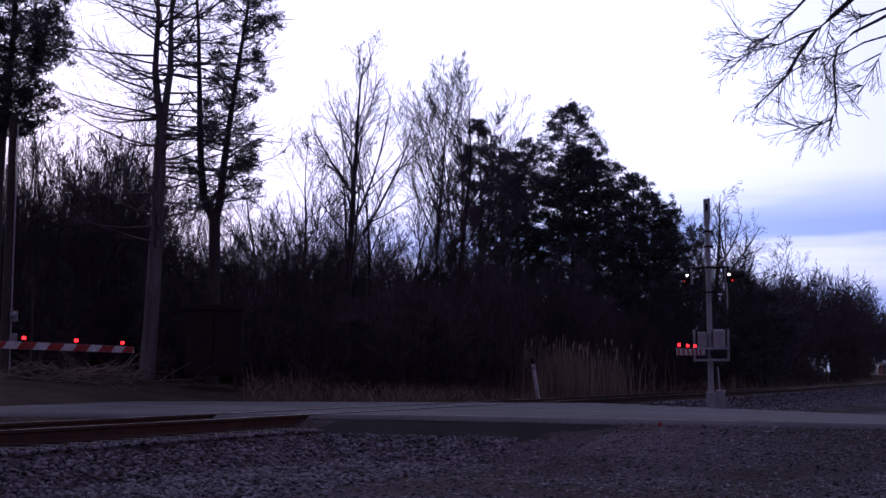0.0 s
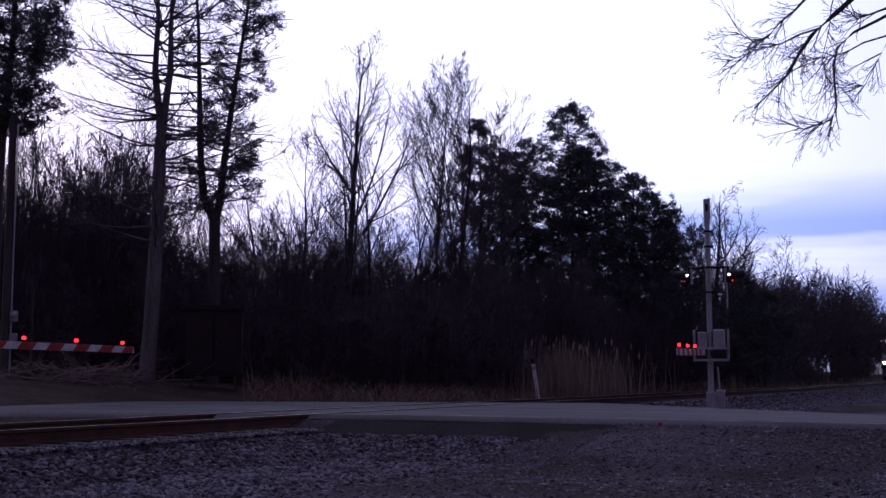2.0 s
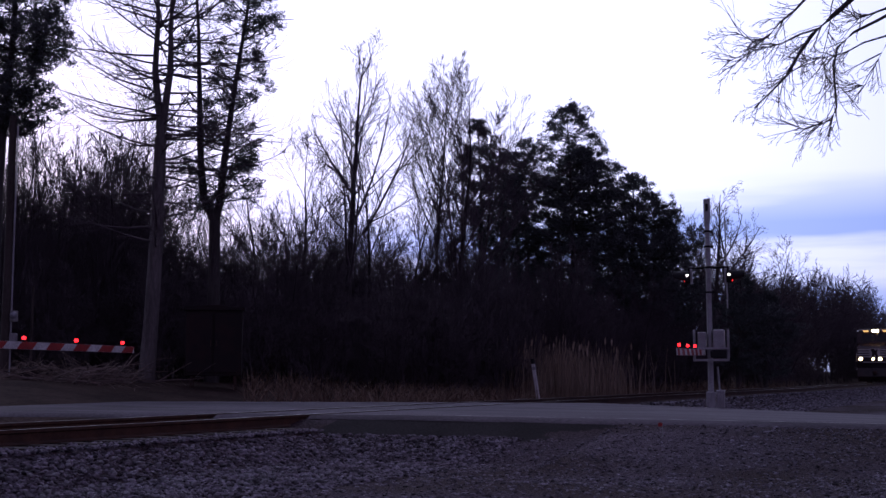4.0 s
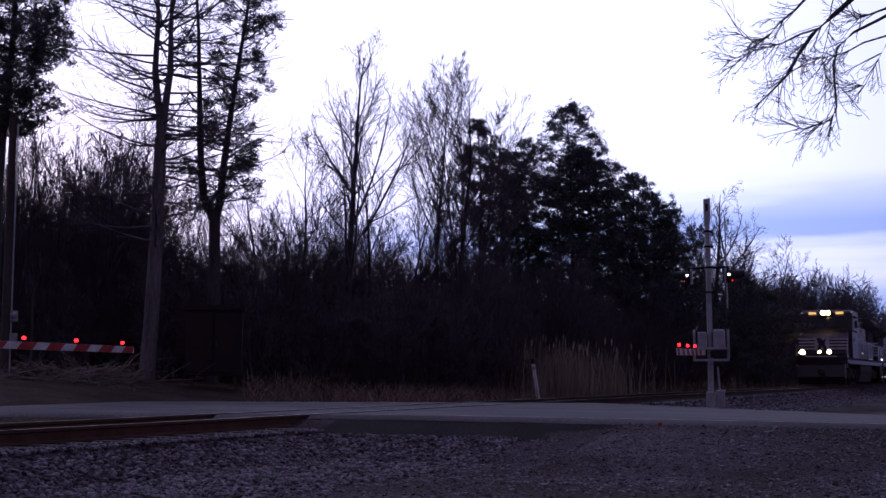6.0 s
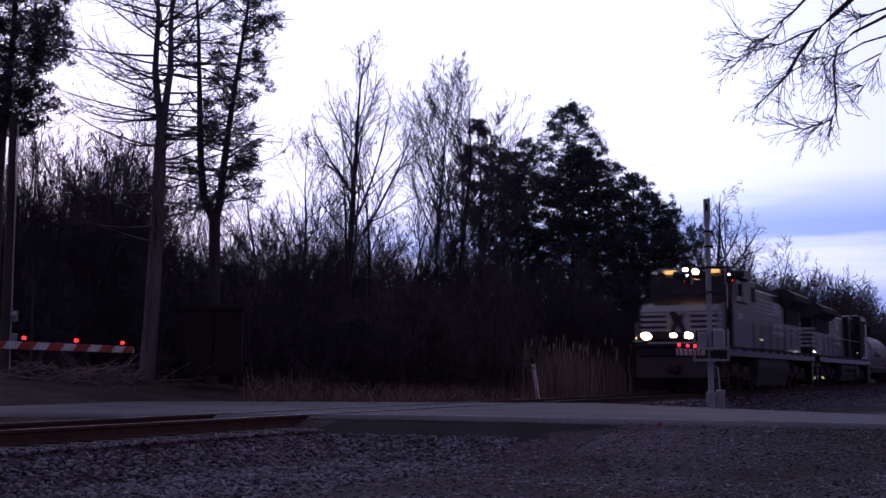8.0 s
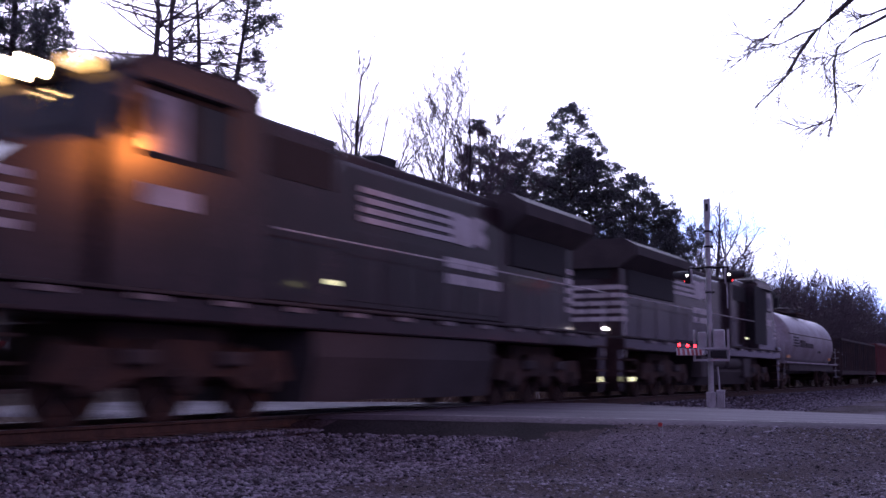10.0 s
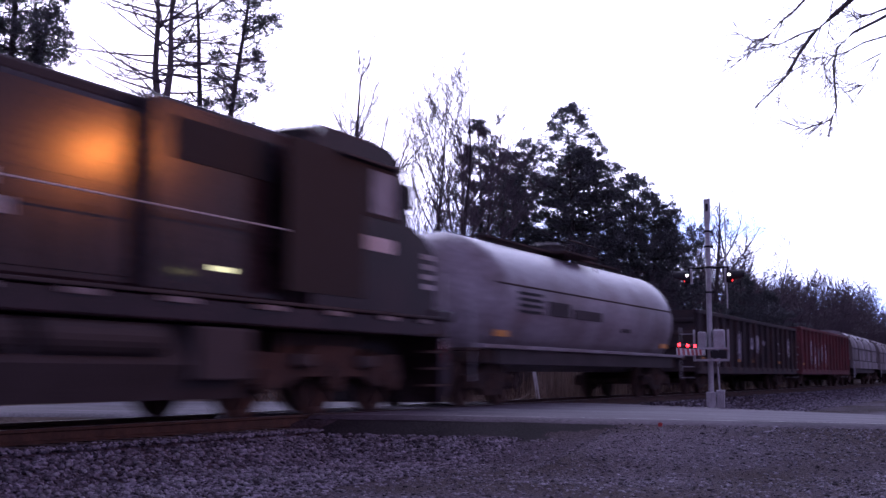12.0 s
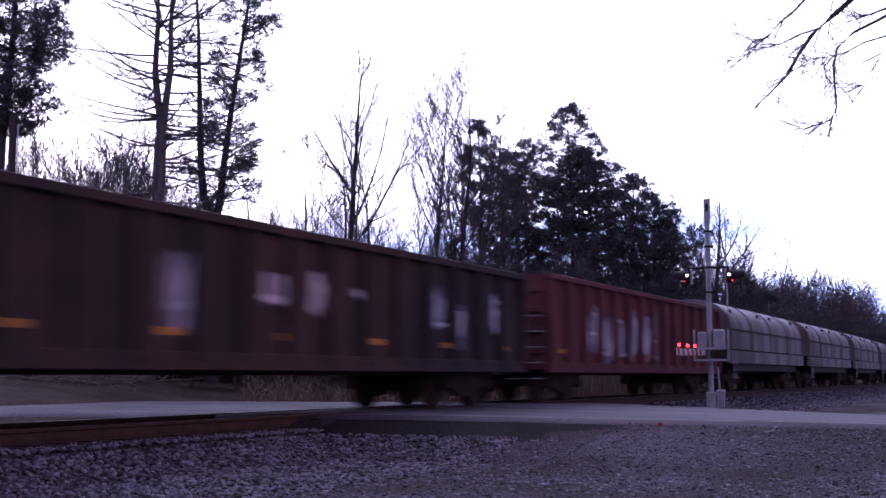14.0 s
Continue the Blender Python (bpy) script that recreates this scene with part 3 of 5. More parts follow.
def far_wood():
    """The wood's depth, and the wood along the line in the distance: too many trees to count."""
    rng = random.Random(6)
    V, F = [], []
    for i in range(310):
        if i >= 250:          # where the line has bent out of sight
            a, r = rng.uniform(3.4, 6.4), rng.uniform(335, 385)
            h = rng.uniform(11, 17)
        elif i < 90:
            a, r = rng.uniform(13, 49), rng.uniform(63, 100)
            h = rng.uniform(5.5, 9.5)
        else:
            a = rng.uniform(3.6, 13.2)
            r = rng.uniform(95, 150) if a > 8 else rng.uniform(140, 215)
            h = r * math.tan(radians(3.4 + 0.55 * min(4.0, a - 4.0))) * rng.uniform(0.5, 0.76)
        x, y = polar(a, r)
        if i < 250:
            y = max(y, TRACK + bow(x) + rng.uniform(5.5, 9.0))
        thin = 0.00016 * r
        for s in range(1):
            grow(rng, V, F, Vector((x + rng.uniform(-0.5, 0.5), y + rng.uniform(-0.5, 0.5), ground_level(x, y) - 0.1)), Vector((rng.gauss(0, 0.12), rng.gauss(0, 0.12), 1)), 1.0 * h, 0.09, 3,
                 (0, 3, 6, 11), 0.75, 0.06, 0.10, 0.12, thin)
    tagged(raw("far_wood", V, F, M["far_twig"]), "bare grey wood in the distance", "woods", kind="stuff")



def overhang():
    """The bare tree at the lot's side, whose limbs hang into the view. Paths: along the tree's right-hand way, and up."""
    rng = random.Random(8)
    fore, right = Vector((0.8957, 0.4446, 0)), Vector((0.4446, -0.8957, 0))
    at = lambda o, z, d=12.0: fore * d + right * o + Vector((0, 0, z))
    foot = at(5.9, 0)
    z0 = ground_level(foot.x, foot.y)
    base = thing("roadside_tree", "bare tree with drooping limbs beside the gravel lot", "tree", Matrix())
    V, F, V2, F2 = [], [], [], []
    add_limb(V, F, [at(5.95, z0 - 0.2), at(5.9, 1.5), at(5.8, 3.2), at(5.75, 5.0), at(5.7, 6.6), at(5.75, 9.0)], [0.30, 0.22, 0.20, 0.17, 0.12, 0.03], 12)
    def limb(r, *path):
        d, pts = 12.0, []
        for i, (o, z) in enumerate(path):
            d += rng.gauss(0, 0.05) * (i > 0)
            pts.append(at(o, z, d))
        m = len(pts) - 1
        add_limb(V, F, pts, [max(0.0035, 0.55 * r * (1 - 0.8 * i / m)) for i in range(m + 1)], 8)
        for k in range(4 * m):
            u = m * rng.uniform(0.35, 0.99)
            i = int(u)
            p = pts[i].lerp(pts[i + 1], u - i)
            way = side_way(rng, (pts[i + 1] - pts[i]).normalized(), rng.uniform(0.4, 0.8))
            grow(rng, V2, F2, p, way, rng.uniform(0.12, 0.50), 0.006, 2, (0, 2, 3), 0.65, 0.0, 0.07, 0.25, 0.0024)
    limb(0.060, (5.75, 5.6), (4.46, 4.69), (4.14, 4.41), (3.93, 4.22), (3.78, 4.0), (3.68, 3.81), (3.6, 3.72), (3.32, 3.45))
    limb(0.034, (5.75, 5.9), (4.03, 4.71), (3.79, 4.53), (3.66, 4.39), (3.5, 4.26), (3.38, 4.11), (3.22, 4.07), (3.03, 4.16))
    limb(0.022, (3.93, 4.22), (3.71, 4.14), (3.52, 4.04), (3.4, 3.99), (3.16, 3.92), (2.93, 3.82))
    limb(0.036, (5.78, 4.9), (4.73, 4.41), (4.53, 4.29), (4.27, 4.16), (4.12, 4.02), (4.06, 3.82), (4.06, 3.36), (4.0, 3.23), (3.72, 3.14), (3.5, 3.25))
    limb(0.014, (4.13, 4.65), (4.06, 4.45), (4.04, 4.22), (3.99, 3.92), (4.03, 3.71))
    limb(0.024, (5.78, 4.5), (4.64, 4.14), (4.38, 4.06), (4.2, 3.96), (3.92, 3.88), (3.72, 3.82))
    limb(0.016, (5.78, 4.4), (4.64, 4.08), (4.51, 3.84), (4.42, 3.64), (4.32, 3.6))
    limb(0.030, (5.78, 5.1), (4.65, 4.44), (4.47, 4.38), (4.33, 4.33), (4.18, 4.49))
    raw("trunk", V, F, M["bark"], base, smooth=True)
    raw("crown", V2, F2, M["twig"], base, "fine bare twigs", smooth=True)


woods()
thicket()
far_wood()
overhang()


# ---- loose stones, reeds, grass and sticks ----
def stones(name, label, mat, spots, size, seed, flat=0.7):
    """Broken stones, each an uneven twelve-cornered lump, in one mesh."""
    rs = np.random.RandomState(seed)
    bm = bmesh.new()
    bmesh.ops.create_icosphere(bm, subdivisions=1, radius=1.0)
    bv = np.array([v.co[:] for v in bm.verts])
    bf = np.array([[v.index for v in f.verts] for f in bm.faces])
    bm.free()
    n = len(spots)
    s = size * rs.uniform(0.55, 1.35, (n, 1, 1)) * np.stack([rs.uniform(0.7, 1.3, n), rs.uniform(0.7, 1.3, n), flat * rs.uniform(0.7, 1.2, n)], 1)[:, None, :]
    v = bv[None] * rs.uniform(0.6, 1.25, (n, 12, 1)) * s
    w = rs.uniform(0, 6.3, n)
    c, q = np.cos(w)[:, None], np.sin(w)[:, None]
    v = np.stack([v[:, :, 0] * c - v[:, :, 1] * q, v[:, :, 0] * q + v[:, :, 1] * c, v[:, :, 2]], 2)
    v += np.array(spots)[:, None, :]
    f = bf[None] + (np.arange(n) * 12)[:, None, None]
    ob = raw(name, v.reshape(-1, 3).tolist(), f.reshape(-1, 3).tolist(), mat)
    return tagged(ob, label, "gravel", kind="stuff")


def spread_spots(rng, n, x0, x1, y0, y1, sink, keep=lambda x, y: True):
    out = []
    while len(out) < n:
        x, y = rng.uniform(x0, x1), rng.uniform(y0, y1)
        if keep(x, y):
            out.append((x, y, ground_level(x, y) + sink * rng.uniform(-0.6, 1.0)))
    return out


def loose_ground():
    rng = random.Random(9)
    off = lambda x, y: not (-0.005 if y < 5.6 else -0.10) < road_place(x, y) < 1.01
    clear = lambda x, y: off(x, y) and (abs(y - TRACK) > 0.95 or abs(y - TRACK) < 0.55)
    a = spread_spots(rng, 21000, 4.5, 17.5, 6.6, 9.95, 0.015, clear) + spread_spots(rng, 3000, 4.5, 16, 9.95, 13.5, 0.012, clear)
    near = stones("ballast", "grey broken ballast stones beside the track", M["ballast"], a, 0.030, 1)
    lumps = []
    for i in range(6):
        bm = bmesh.new()
        bmesh.ops.create_icosphere(bm, subdivisions=1, radius=0.033)
        for v in bm.verts:
            v.co = Vector((v.co.x * 1.15, v.co.y, v.co.z * 0.75)) * rng.uniform(0.7, 1.25)
        lumps.append(mesh_of("stone", bm, M["loose_stone"]))
    for i, (x, y, z) in enumerate(spread_spots(rng, 300, 5.5, 12.5, 7.2, 9.3, 0.01, clear)):
        o = new("stone", lumps[i % 6])
        o.parent = near
        o.matrix_basis = Matrix.Translation((x, y, z + 0.022)) @ pose(0, 0, 0, rng.uniform(-30, 30), rng.uniform(-30, 30), rng.uniform(0, 360))
    b = spread_spots(rng, 9000, 24, 62, 6.6, 10.2, 0.015, clear) + spread_spots(rng, 2500, 25, 60, 12.1, 14, 0.015, clear)
    b += spread_spots(rng, 9000, 60, 125, 6.6, 13.5, 0.02, lambda x, y: 1.3 < TRACK + bow(x) - y < 5.5)
    stones("ballast", "grey broken ballast stones beyond the crossing", M["ballast"], b, 0.045, 2)
    dens = lambda x, y: off(x, y) and noise.noise(Vector((x * 0.5, y * 0.5, 0))) > rng.uniform(-0.7, 0.3)
    c = spread_spots(rng, 15000, 7.5, 20, -0.5, 7.2, 0.006, dens)
    c2 = spread_spots(rng, 3500, 7.5, 20, -0.5, 7.2, 0.008, dens)
    stones("lot_gravel", "larger pale stones strewn over the lot", M["ballast"], c2, 0.027, 4, 0.6)
    stones("lot_gravel", "small grey stones strewn over the lot", M["ballast"], c, 0.017, 3, 0.6)


def blades(name, label, category, mat, spots, height, width, seed, plume=0.0, lean=0.25):
    rng = random.Random(seed)
    V, F = [], []
    for x, y in spots:
        z = ground_level(x, y) - 0.05
        h = height * rng.uniform(0.55, 1.1)
        w = rng.uniform(0, 6.3)
        d = Vector((rng.gauss(0, lean), rng.gauss(0, lean), 1))
        s = Vector((math.cos(w), math.sin(w), 0)) * width
        p0, p1, p2 = Vector((x, y, z)), Vector((x, y, z)) + d * h * 0.6, Vector((x, y, z)) + Vector((d.x * 1.5, d.y * 1.5, 1)) * h
        b = len(V)
        V.extend((p0 - s, p0 + s, p1 + s * 0.8, p1 - s * 0.8, p2 + s * 0.15, p2 - s * 0.15))
        F.extend(((b, b + 1, b + 2, b + 3), (b + 3, b + 2, b + 4, b + 5)))
        if plume and rng.random() < plume:
            b = len(V)
            e = s.normalized() * 0.035
            V.extend((p2 - e * 0.4, p2 + e * 0.4, p2 + e + Vector((0.02, 0, 0.14)), p2 + Vector((0.05, 0, 0.30)), p2 - e + Vector((0.02, 0, 0.14))))
            F.append((b, b + 1, b + 2, b + 3, b + 4))
    return tagged(raw(name, V, F, mat), label, category, kind="stuff")


def growth():
    rng = random.Random(14)
    reeds = []
    while len(reeds) < 1500:
        a, r = rng.gauss(20.6, 1.6), rng.uniform(42, 48.5)
        if rng.random() < 0.35 + 0.65 * (0.5 + noise.noise(Vector((a * 1.3, r * 0.4, 2)))) :
            reeds.append(polar(a, r))
    blades("reeds", "tall dry tan reeds beside the track", "reeds", M["reed"], reeds, 2.1, 0.010, 1, 0.12, 0.07)
    low = []
    for _ in range(9500):
        a = rng.uniform(10, 36)
        y = 13.9 + abs(rng.gauss(0, 4.0))
        x = y / math.tan(radians(a))
        if road_place(x, y) > 1.08 and noise.noise(Vector((x * 0.25, y * 0.5, 4))) > -0.15:
            low.append((x, y))
    blades("dry_grass", "matted dry brown grass along the ditch", "grass", M["dry_grass"], low, 0.75, 0.012, 2, 0.0, 0.5)


def sticks():
    """Cut branches heaped along the road's far side."""
    rng = random.Random(15)
    V, F = [], []
    for _ in range(240):
        a, r = rng.triangular(39.5, 48.5, 43), rng.uniform(33.6, 36.5)
        x, y = polar(a, r)
        w = rng.uniform(0, 6.3)
        way = Vector((math.cos(w), math.sin(w), rng.uniform(-0.05, 0.28)))
        start = Vector((x, y, ground_level(x, y) + rng.uniform(0.0, 0.35) * ease(33.4, 35, r)))
        grow(rng, V, F, start, way, rng.uniform(0.5, 1.9), rng.uniform(0.010, 0.032), 1, (0, 2), 0.6, -0.02, 0.08, 0.2, 0.006)
    tagged(raw("brushwood", V, F, M["stick"]), "heap of cut pale branches beside the road", "branches", kind="stuff")


M["loose_stone"] = material("pale_ballast_stone", (0.22, 0.22, 0.235), 0.9, second=(0.13, 0.12, 0.125), scale=6, bump_scale=30, by_piece=0.5)
M["dry_grass"] = material("dry_brown_grass", (0.22, 0.15, 0.11), 0.95, second=(0.13, 0.09, 0.065), scale=1.0, by_island=0.4)
M["stick"] = material("cut_branch_bark", (0.26, 0.20, 0.17), 0.95, second=(0.09, 0.07, 0.065), scale=2.0, by_island=0.4)
loose_ground()
growth()
sticks()


# ---- crossing gear ----
def gate_mast(place, turn, arm_length, arm_turn, label, group, offset=0.12, droop=0.0):
    """Mast with a pair of hooded flashers, a gate machine and a lowered striped arm. Local +x: the way of the arm; y: along the road."""
    x, y = place
    z0 = ground_level(x, y)
    mast = thing("crossing_gate", label, "crossing gate", Matrix.Translation((x, y, z0)) @ pose(0, 0, 0, 0, 0, turn), group)
    bm = bmesh.new()
    tube(bm, (0, 0, 0.35), (0, 0, 5.05 - z0), 0.074, 0.066, 16)
    pole = part("pole", bm, M["steel"], mast, smooth=False)
    bm = bmesh.new()
    tube(bm, (0, 0, 4.62 - z0), (0, 0, 5.22 - z0), 0.088, 0.088, 16)
    tube(bm, (0, 0, 5.20 - z0), (0, 0, 5.235 - z0), 0.094, 0.08, 16)
    part("top_sleeve", bm, M["steel"], pole)
    # sleeve is uncut: a black block stands in for the slot's dark inside
    bm = bmesh.new()
    box(bm, 0.07, -0.035, 4.90 - z0, 0.10, 0.035, 5.10 - z0, 0.01)
    part("sleeve_opening", bm, M["dark_steel"], pole, "black block for the dark of a slot")
    for z in (4.35, 3.95, 3.40, 2.75):
        bm = bmesh.new()
        tube(bm, (0, 0, z - z0), (0, 0, z + 0.05 - z0), 0.10, 0.10, 16)
        box(bm, -0.02, 0.07, z - z0, 0.03, 0.15, z + 0.05 - z0)
        part("clamp", bm, M["dark_steel"], pole)
    bm = bmesh.new()
    box(bm, -0.12, -0.12, 0.0, 0.12, 0.12, 0.45, 0.02)
    box(bm, -0.18, -0.18, 0.0, 0.18, 0.18, 0.05, 0.01)
    part("pole_foot", bm, M["steel"], mast)
    bm = bmesh.new()
    box(bm, -0.42, -0.42, -0.35, 0.42, 0.42, 0.02, 0.05)
    part("footing", bm, M["concrete"], mast, "rust-stained concrete footing")
    bm = bmesh.new()
    box(bm, -0.16, 0.14, 0.02, 0.10, 0.34, 0.48, 0.02)
    box(bm, -0.17, 0.13, 0.42, 0.11, 0.35, 0.50, 0.02)
    part("junction_box", bm, M["steel"], mast)
    bm = bmesh.new()
    tube(bm, (0.0, 0.22, 0.48), (0.0, 0.18, 1.1), 0.025, sides=8)
    part("conduit", bm, M["steel"], mast)
    # cross arm and flashers
    zf = 3.42 - z0
    bm = bmesh.new()
    tube(bm, (0, -0.52, zf), (0, 0.52, zf), 0.03, sides=10)
    part("cross_arm", bm, M["dark_steel"], mast)
    for s in (-1, 1):
        bm = bmesh.new()
        tube(bm, (0.0, s * 0.46, zf - 0.24), (0.0, s * 0.60, zf - 0.24), 0.16, 0.17, 20)
        tube(bm, (0.0, s * 0.50, zf - 0.1), (0.0, s * 0.50, zf), 0.03, sides=8)
        unit = part("flasher", bm, M["dark_steel"], mast)
        bm = bmesh.new()
        # hood: an open half tube over the lens
        rows = []
        for j, yy in enumerate((0.58, 0.74, 0.90)):
            for r in (0.17, 0.155):
                rows.append([bm.verts.new((r * math.cos(w), s * yy, zf - 0.24 + r * math.sin(w) * (1 - 0.03 * j))) for w in np.linspace(radians(-35 + 18 * j), radians(215 - 18 * j), 15)])
        for a, b in ((0, 2), (2, 4), (1, 3), (3, 5), (4, 5)):
            for i in range(14):
                bm.faces.new((rows[a][i], rows[a][i + 1], rows[b][i + 1], rows[b][i]))
        bmesh.ops.recalc_face_normals(bm, faces=bm.faces)
        part("hood", bm, M["dark_steel"], unit)
        bm = bmesh.new()
        tube(bm, (0, s * 0.60, zf - 0.24), (0, s * 0.625, zf - 0.24), 0.145, 0.11, 20)
        part("lens", bm, M["lamp_dim"], unit, "red lens")
        bm = bmesh.new()
        bmesh.ops.create_uvsphere(bm, u_segments=10, v_segments=6, radius=0.03, matrix=Matrix.Translation((0.165, s * 0.53, zf - 0.20)))
        part("side_light", bm, M["lamp_side"], unit, "small lit white side light")
        bm = bmesh.new()
        prism(bm, [(-0.05, zf - 0.42), (0.05, zf - 0.42), (0.02, zf + 0.05), (-0.02, zf + 0.05)], s * 0.44 - 0.03, s * 0.44 + 0.03)
        part("bracket", bm, M["steel"], unit, "pale steel bracket")
    bm = bmesh.new()
    tube(bm, (-0.02, 0.47, 2.35 - z0), (-0.02, 0.45, 4.75 - z0), 0.018, sides=8)
    part("thin_rod", bm, M["steel"], mast, "thin pale rod")
    # the gate machine
    za = 1.22 - z0
    bm = bmesh.new()
    box(bm, -0.20, 0.09, za + 0.10, 0.20, 0.38, za + 0.58, 0.03)
    box(bm, -0.20, -0.30, za + 0.10, 0.20, -0.09, za + 0.52, 0.03)
    part("gate_machine", bm, M["steel"], mast)
    for s in (-0.40, 0.46):
        bm = bmesh.new()
        box(bm, -0.05, s - 0.03, za - 0.18, 0.03, s + 0.03, za + 0.58, 0.008)
        part("support_bar", bm, M["steel"], mast)
    bm = bmesh.new()
    box(bm, 0.18, -0.42, za - 0.24, 0.26, 0.49, za - 0.18, 0.008)
    part("lower_bar", bm, M["steel"], mast)
    bm = bmesh.new()
    box(bm, 0.20, -0.42, za + 0.06, 0.26, 0.49, za + 0.12, 0.008)
    part("upper_bar", bm, M["steel"], mast)
    bm = bmesh.new()
    box(bm, 0.10, 0.02, za - 0.15, 0.25, 0.42, za + 0.04, 0.02)
    part("counterweight", bm, M["dark_steel"], mast, "dark counterweight")
    # the arm
    arm = new("gate_arm")
    arm.parent = mast
    arm.matrix_basis = pose(0, offset, za, 0, droop, arm_turn)
    tagged(arm, "red and white striped gate arm")
    bm = bmesh.new()
    box(bm, -0.3, -0.012, -0.085, arm_length, 0.012, 0.065, 0.004)
    part("board", bm, M["white"], arm)
    k = 0
    while arm_length - 0.45 - 0.95 * k > 0.3:
        a = arm_length - 0.45 - 0.95 * k
        b = min(arm_length, a + 0.5)
        for s in (-1, 1):
            bm = bmesh.new()
            prism(bm, [(a - 0.08, -0.083), (b - 0.08, -0.083), (min(b + 0.08, arm_length), 0.063), (a + 0.08, 0.063)], s * 0.0125, s * 0.016)
            part("red_stripe", bm, M["red"], arm, "red stripe")
        k += 1
    for i, f in enumerate((0.37, 0.646, 0.926)):
        L = arm_length * f
        bm = bmesh.new()
        box(bm, L - 0.05, -0.04, 0.065, L + 0.05, 0.04, 0.10, 0.01)
        lamp = part("lamp_base", bm, M["dark_steel"], arm)
        bm = bmesh.new()
        tube(bm, (L, -0.03, 0.14), (L, 0.03, 0.14), 0.034, sides=16)
        part("lamp_lens", bm, M["lamp_red"], lamp, "glowing red lamp")
    return mast


gate_mast((30.60, 7.44), 180 + 9.8, 6.0, -1.2, "steel crossing gate mast with hooded flashers, striped arm lowered", "crossing gates", -0.16, 0.9)
gate_mast((15.05, 17.45), 9.8, 6.5, 0, "crossing gate with red and white striped arm lowered over the road", "crossing gates")


# ---- things beside the line ----
def utility_pole():
    x, y = polar(46.75, 34.5)
    z0 = ground_level(x, y)
    pole = thing("utility_pole", "weathered wooden utility pole with conduit and meter box", "utility pole", Matrix.Translation((x, y, z0)))
    bm = bmesh.new()
    tube(bm, (0, 0, -0.2), (0.02, 0.03, 7.3), 0.12, 0.10, 12)
    part("pole", bm, M["wood_pole"], pole)
    bm = bmesh.new()
    tube(bm, (0.07, -0.14, 0.1), (0.06, -0.12, 7.0), 0.025, sides=8)
    part("conduit", bm, M["steel"], pole, "pale steel conduit")
    for z, h in ((1.55, 0.30), (0.85, 0.38)):
        bm = bmesh.new()
        box(bm, 0.0, -0.33, z, 0.14, -0.14, z + h, 0.02)
        b = part("meter_box", bm, M["steel"], pole)
    bm = bmesh.new()
    bmesh.ops.create_uvsphere(bm, u_segments=14, v_segments=8, radius=0.10, matrix=Matrix.Translation((-0.02, -0.30, 1.72)))
    part("meter_glass", bm, M["pale_glass"], pole, "round glass meter")


def stake():
    x, y = polar(45.6, 34.8)
    post = thing("thin_post", "thin grey post among the branches", "post", Matrix.Translation((x, y, ground_level(x, y))))
    bm = bmesh.new()
    tube(bm, (0, 0, -0.1), (0, 0, 2.6), 0.035, 0.03, 8)
    part("shaft", bm, M["wood_pole"], post)
    bm = bmesh.new()
    box(bm, -0.2, -0.2, 0.0, 0.2, 0.2, 0.35, 0.06)
    part("foot", bm, M["wood_pole"], post)


def relay_cabinet():
    x, y = polar(37.35, 35.2)
    z0 = ground_level(x, y)
    cab = thing("relay_cabinet", "dark rusty steel cabinet on short legs", "cabinet", Matrix.Translation((x, y, z0)) @ pose(0, 0, 0, 0, 0, -56))
    bm = bmesh.new()
    box(bm, -0.80, -0.35, 0.35, 0.80, 0.35, 2.25, 0.02)
    part("body", bm, M["cabinet"], cab)
    bm = bmesh.new()
    prism(bm, [(-0.88, 2.25), (0.88, 2.25), (0.86, 2.32), (0, 2.40), (-0.86, 2.32)], -0.42, 0.42)
    part("roof", bm, M["cabinet"], cab)
    for s in (-1, 1):
        bm = bmesh.new()
        box(bm, -0.02 + s * 0.40 - 0.36, -0.38, 0.45, s * 0.40 + 0.36, -0.352, 2.15, 0.008)
        d = part("door", bm, M["cabinet"], cab)
        bm = bmesh.new()
        box(bm, s * 0.08 - 0.015, -0.42, 1.2, s * 0.08 + 0.015, -0.38, 1.38, 0.005)
        part("handle", bm, M["grime"], d)
        for t in (-1, 1):
            bm = bmesh.new()
            box(bm, s * 0.62 - 0.04, t * 0.28 - 0.04, -0.1, s * 0.62 + 0.04, t * 0.28 + 0.04, 0.36, 0.005)
            part("leg", bm, M["grime"], cab)
    return cab


def marker_post():
    x, y = polar(21.75, 39.0)
    z0 = ground_level(x, y)
    post = thing("marker_post", "leaning white marker post with a dark tip", "marker post", Matrix.Translation((x, y, z0)) @ Matrix.Rotation(radians(-8), 4, Vector((0.8957, 0.4446, 0))))
    bm = bmesh.new()
    box(bm, -0.05, -0.05, -0.1, 0.05, 0.05, 1.45, 0.01)
    part("shaft", bm, M["white"], post)
    bm = bmesh.new()
    box(bm, -0.052, -0.052, 1.45, 0.052, 0.052, 1.62, 0.01)
    part("tip", bm, M["dark_steel"], post, "dark tip")
    bm = bmesh.new()
    box(bm, -0.056, -0.056, 1.25, 0.056, 0.056, 1.35, 0.004)
    part("band", bm, M["steel"], post, "grey band")


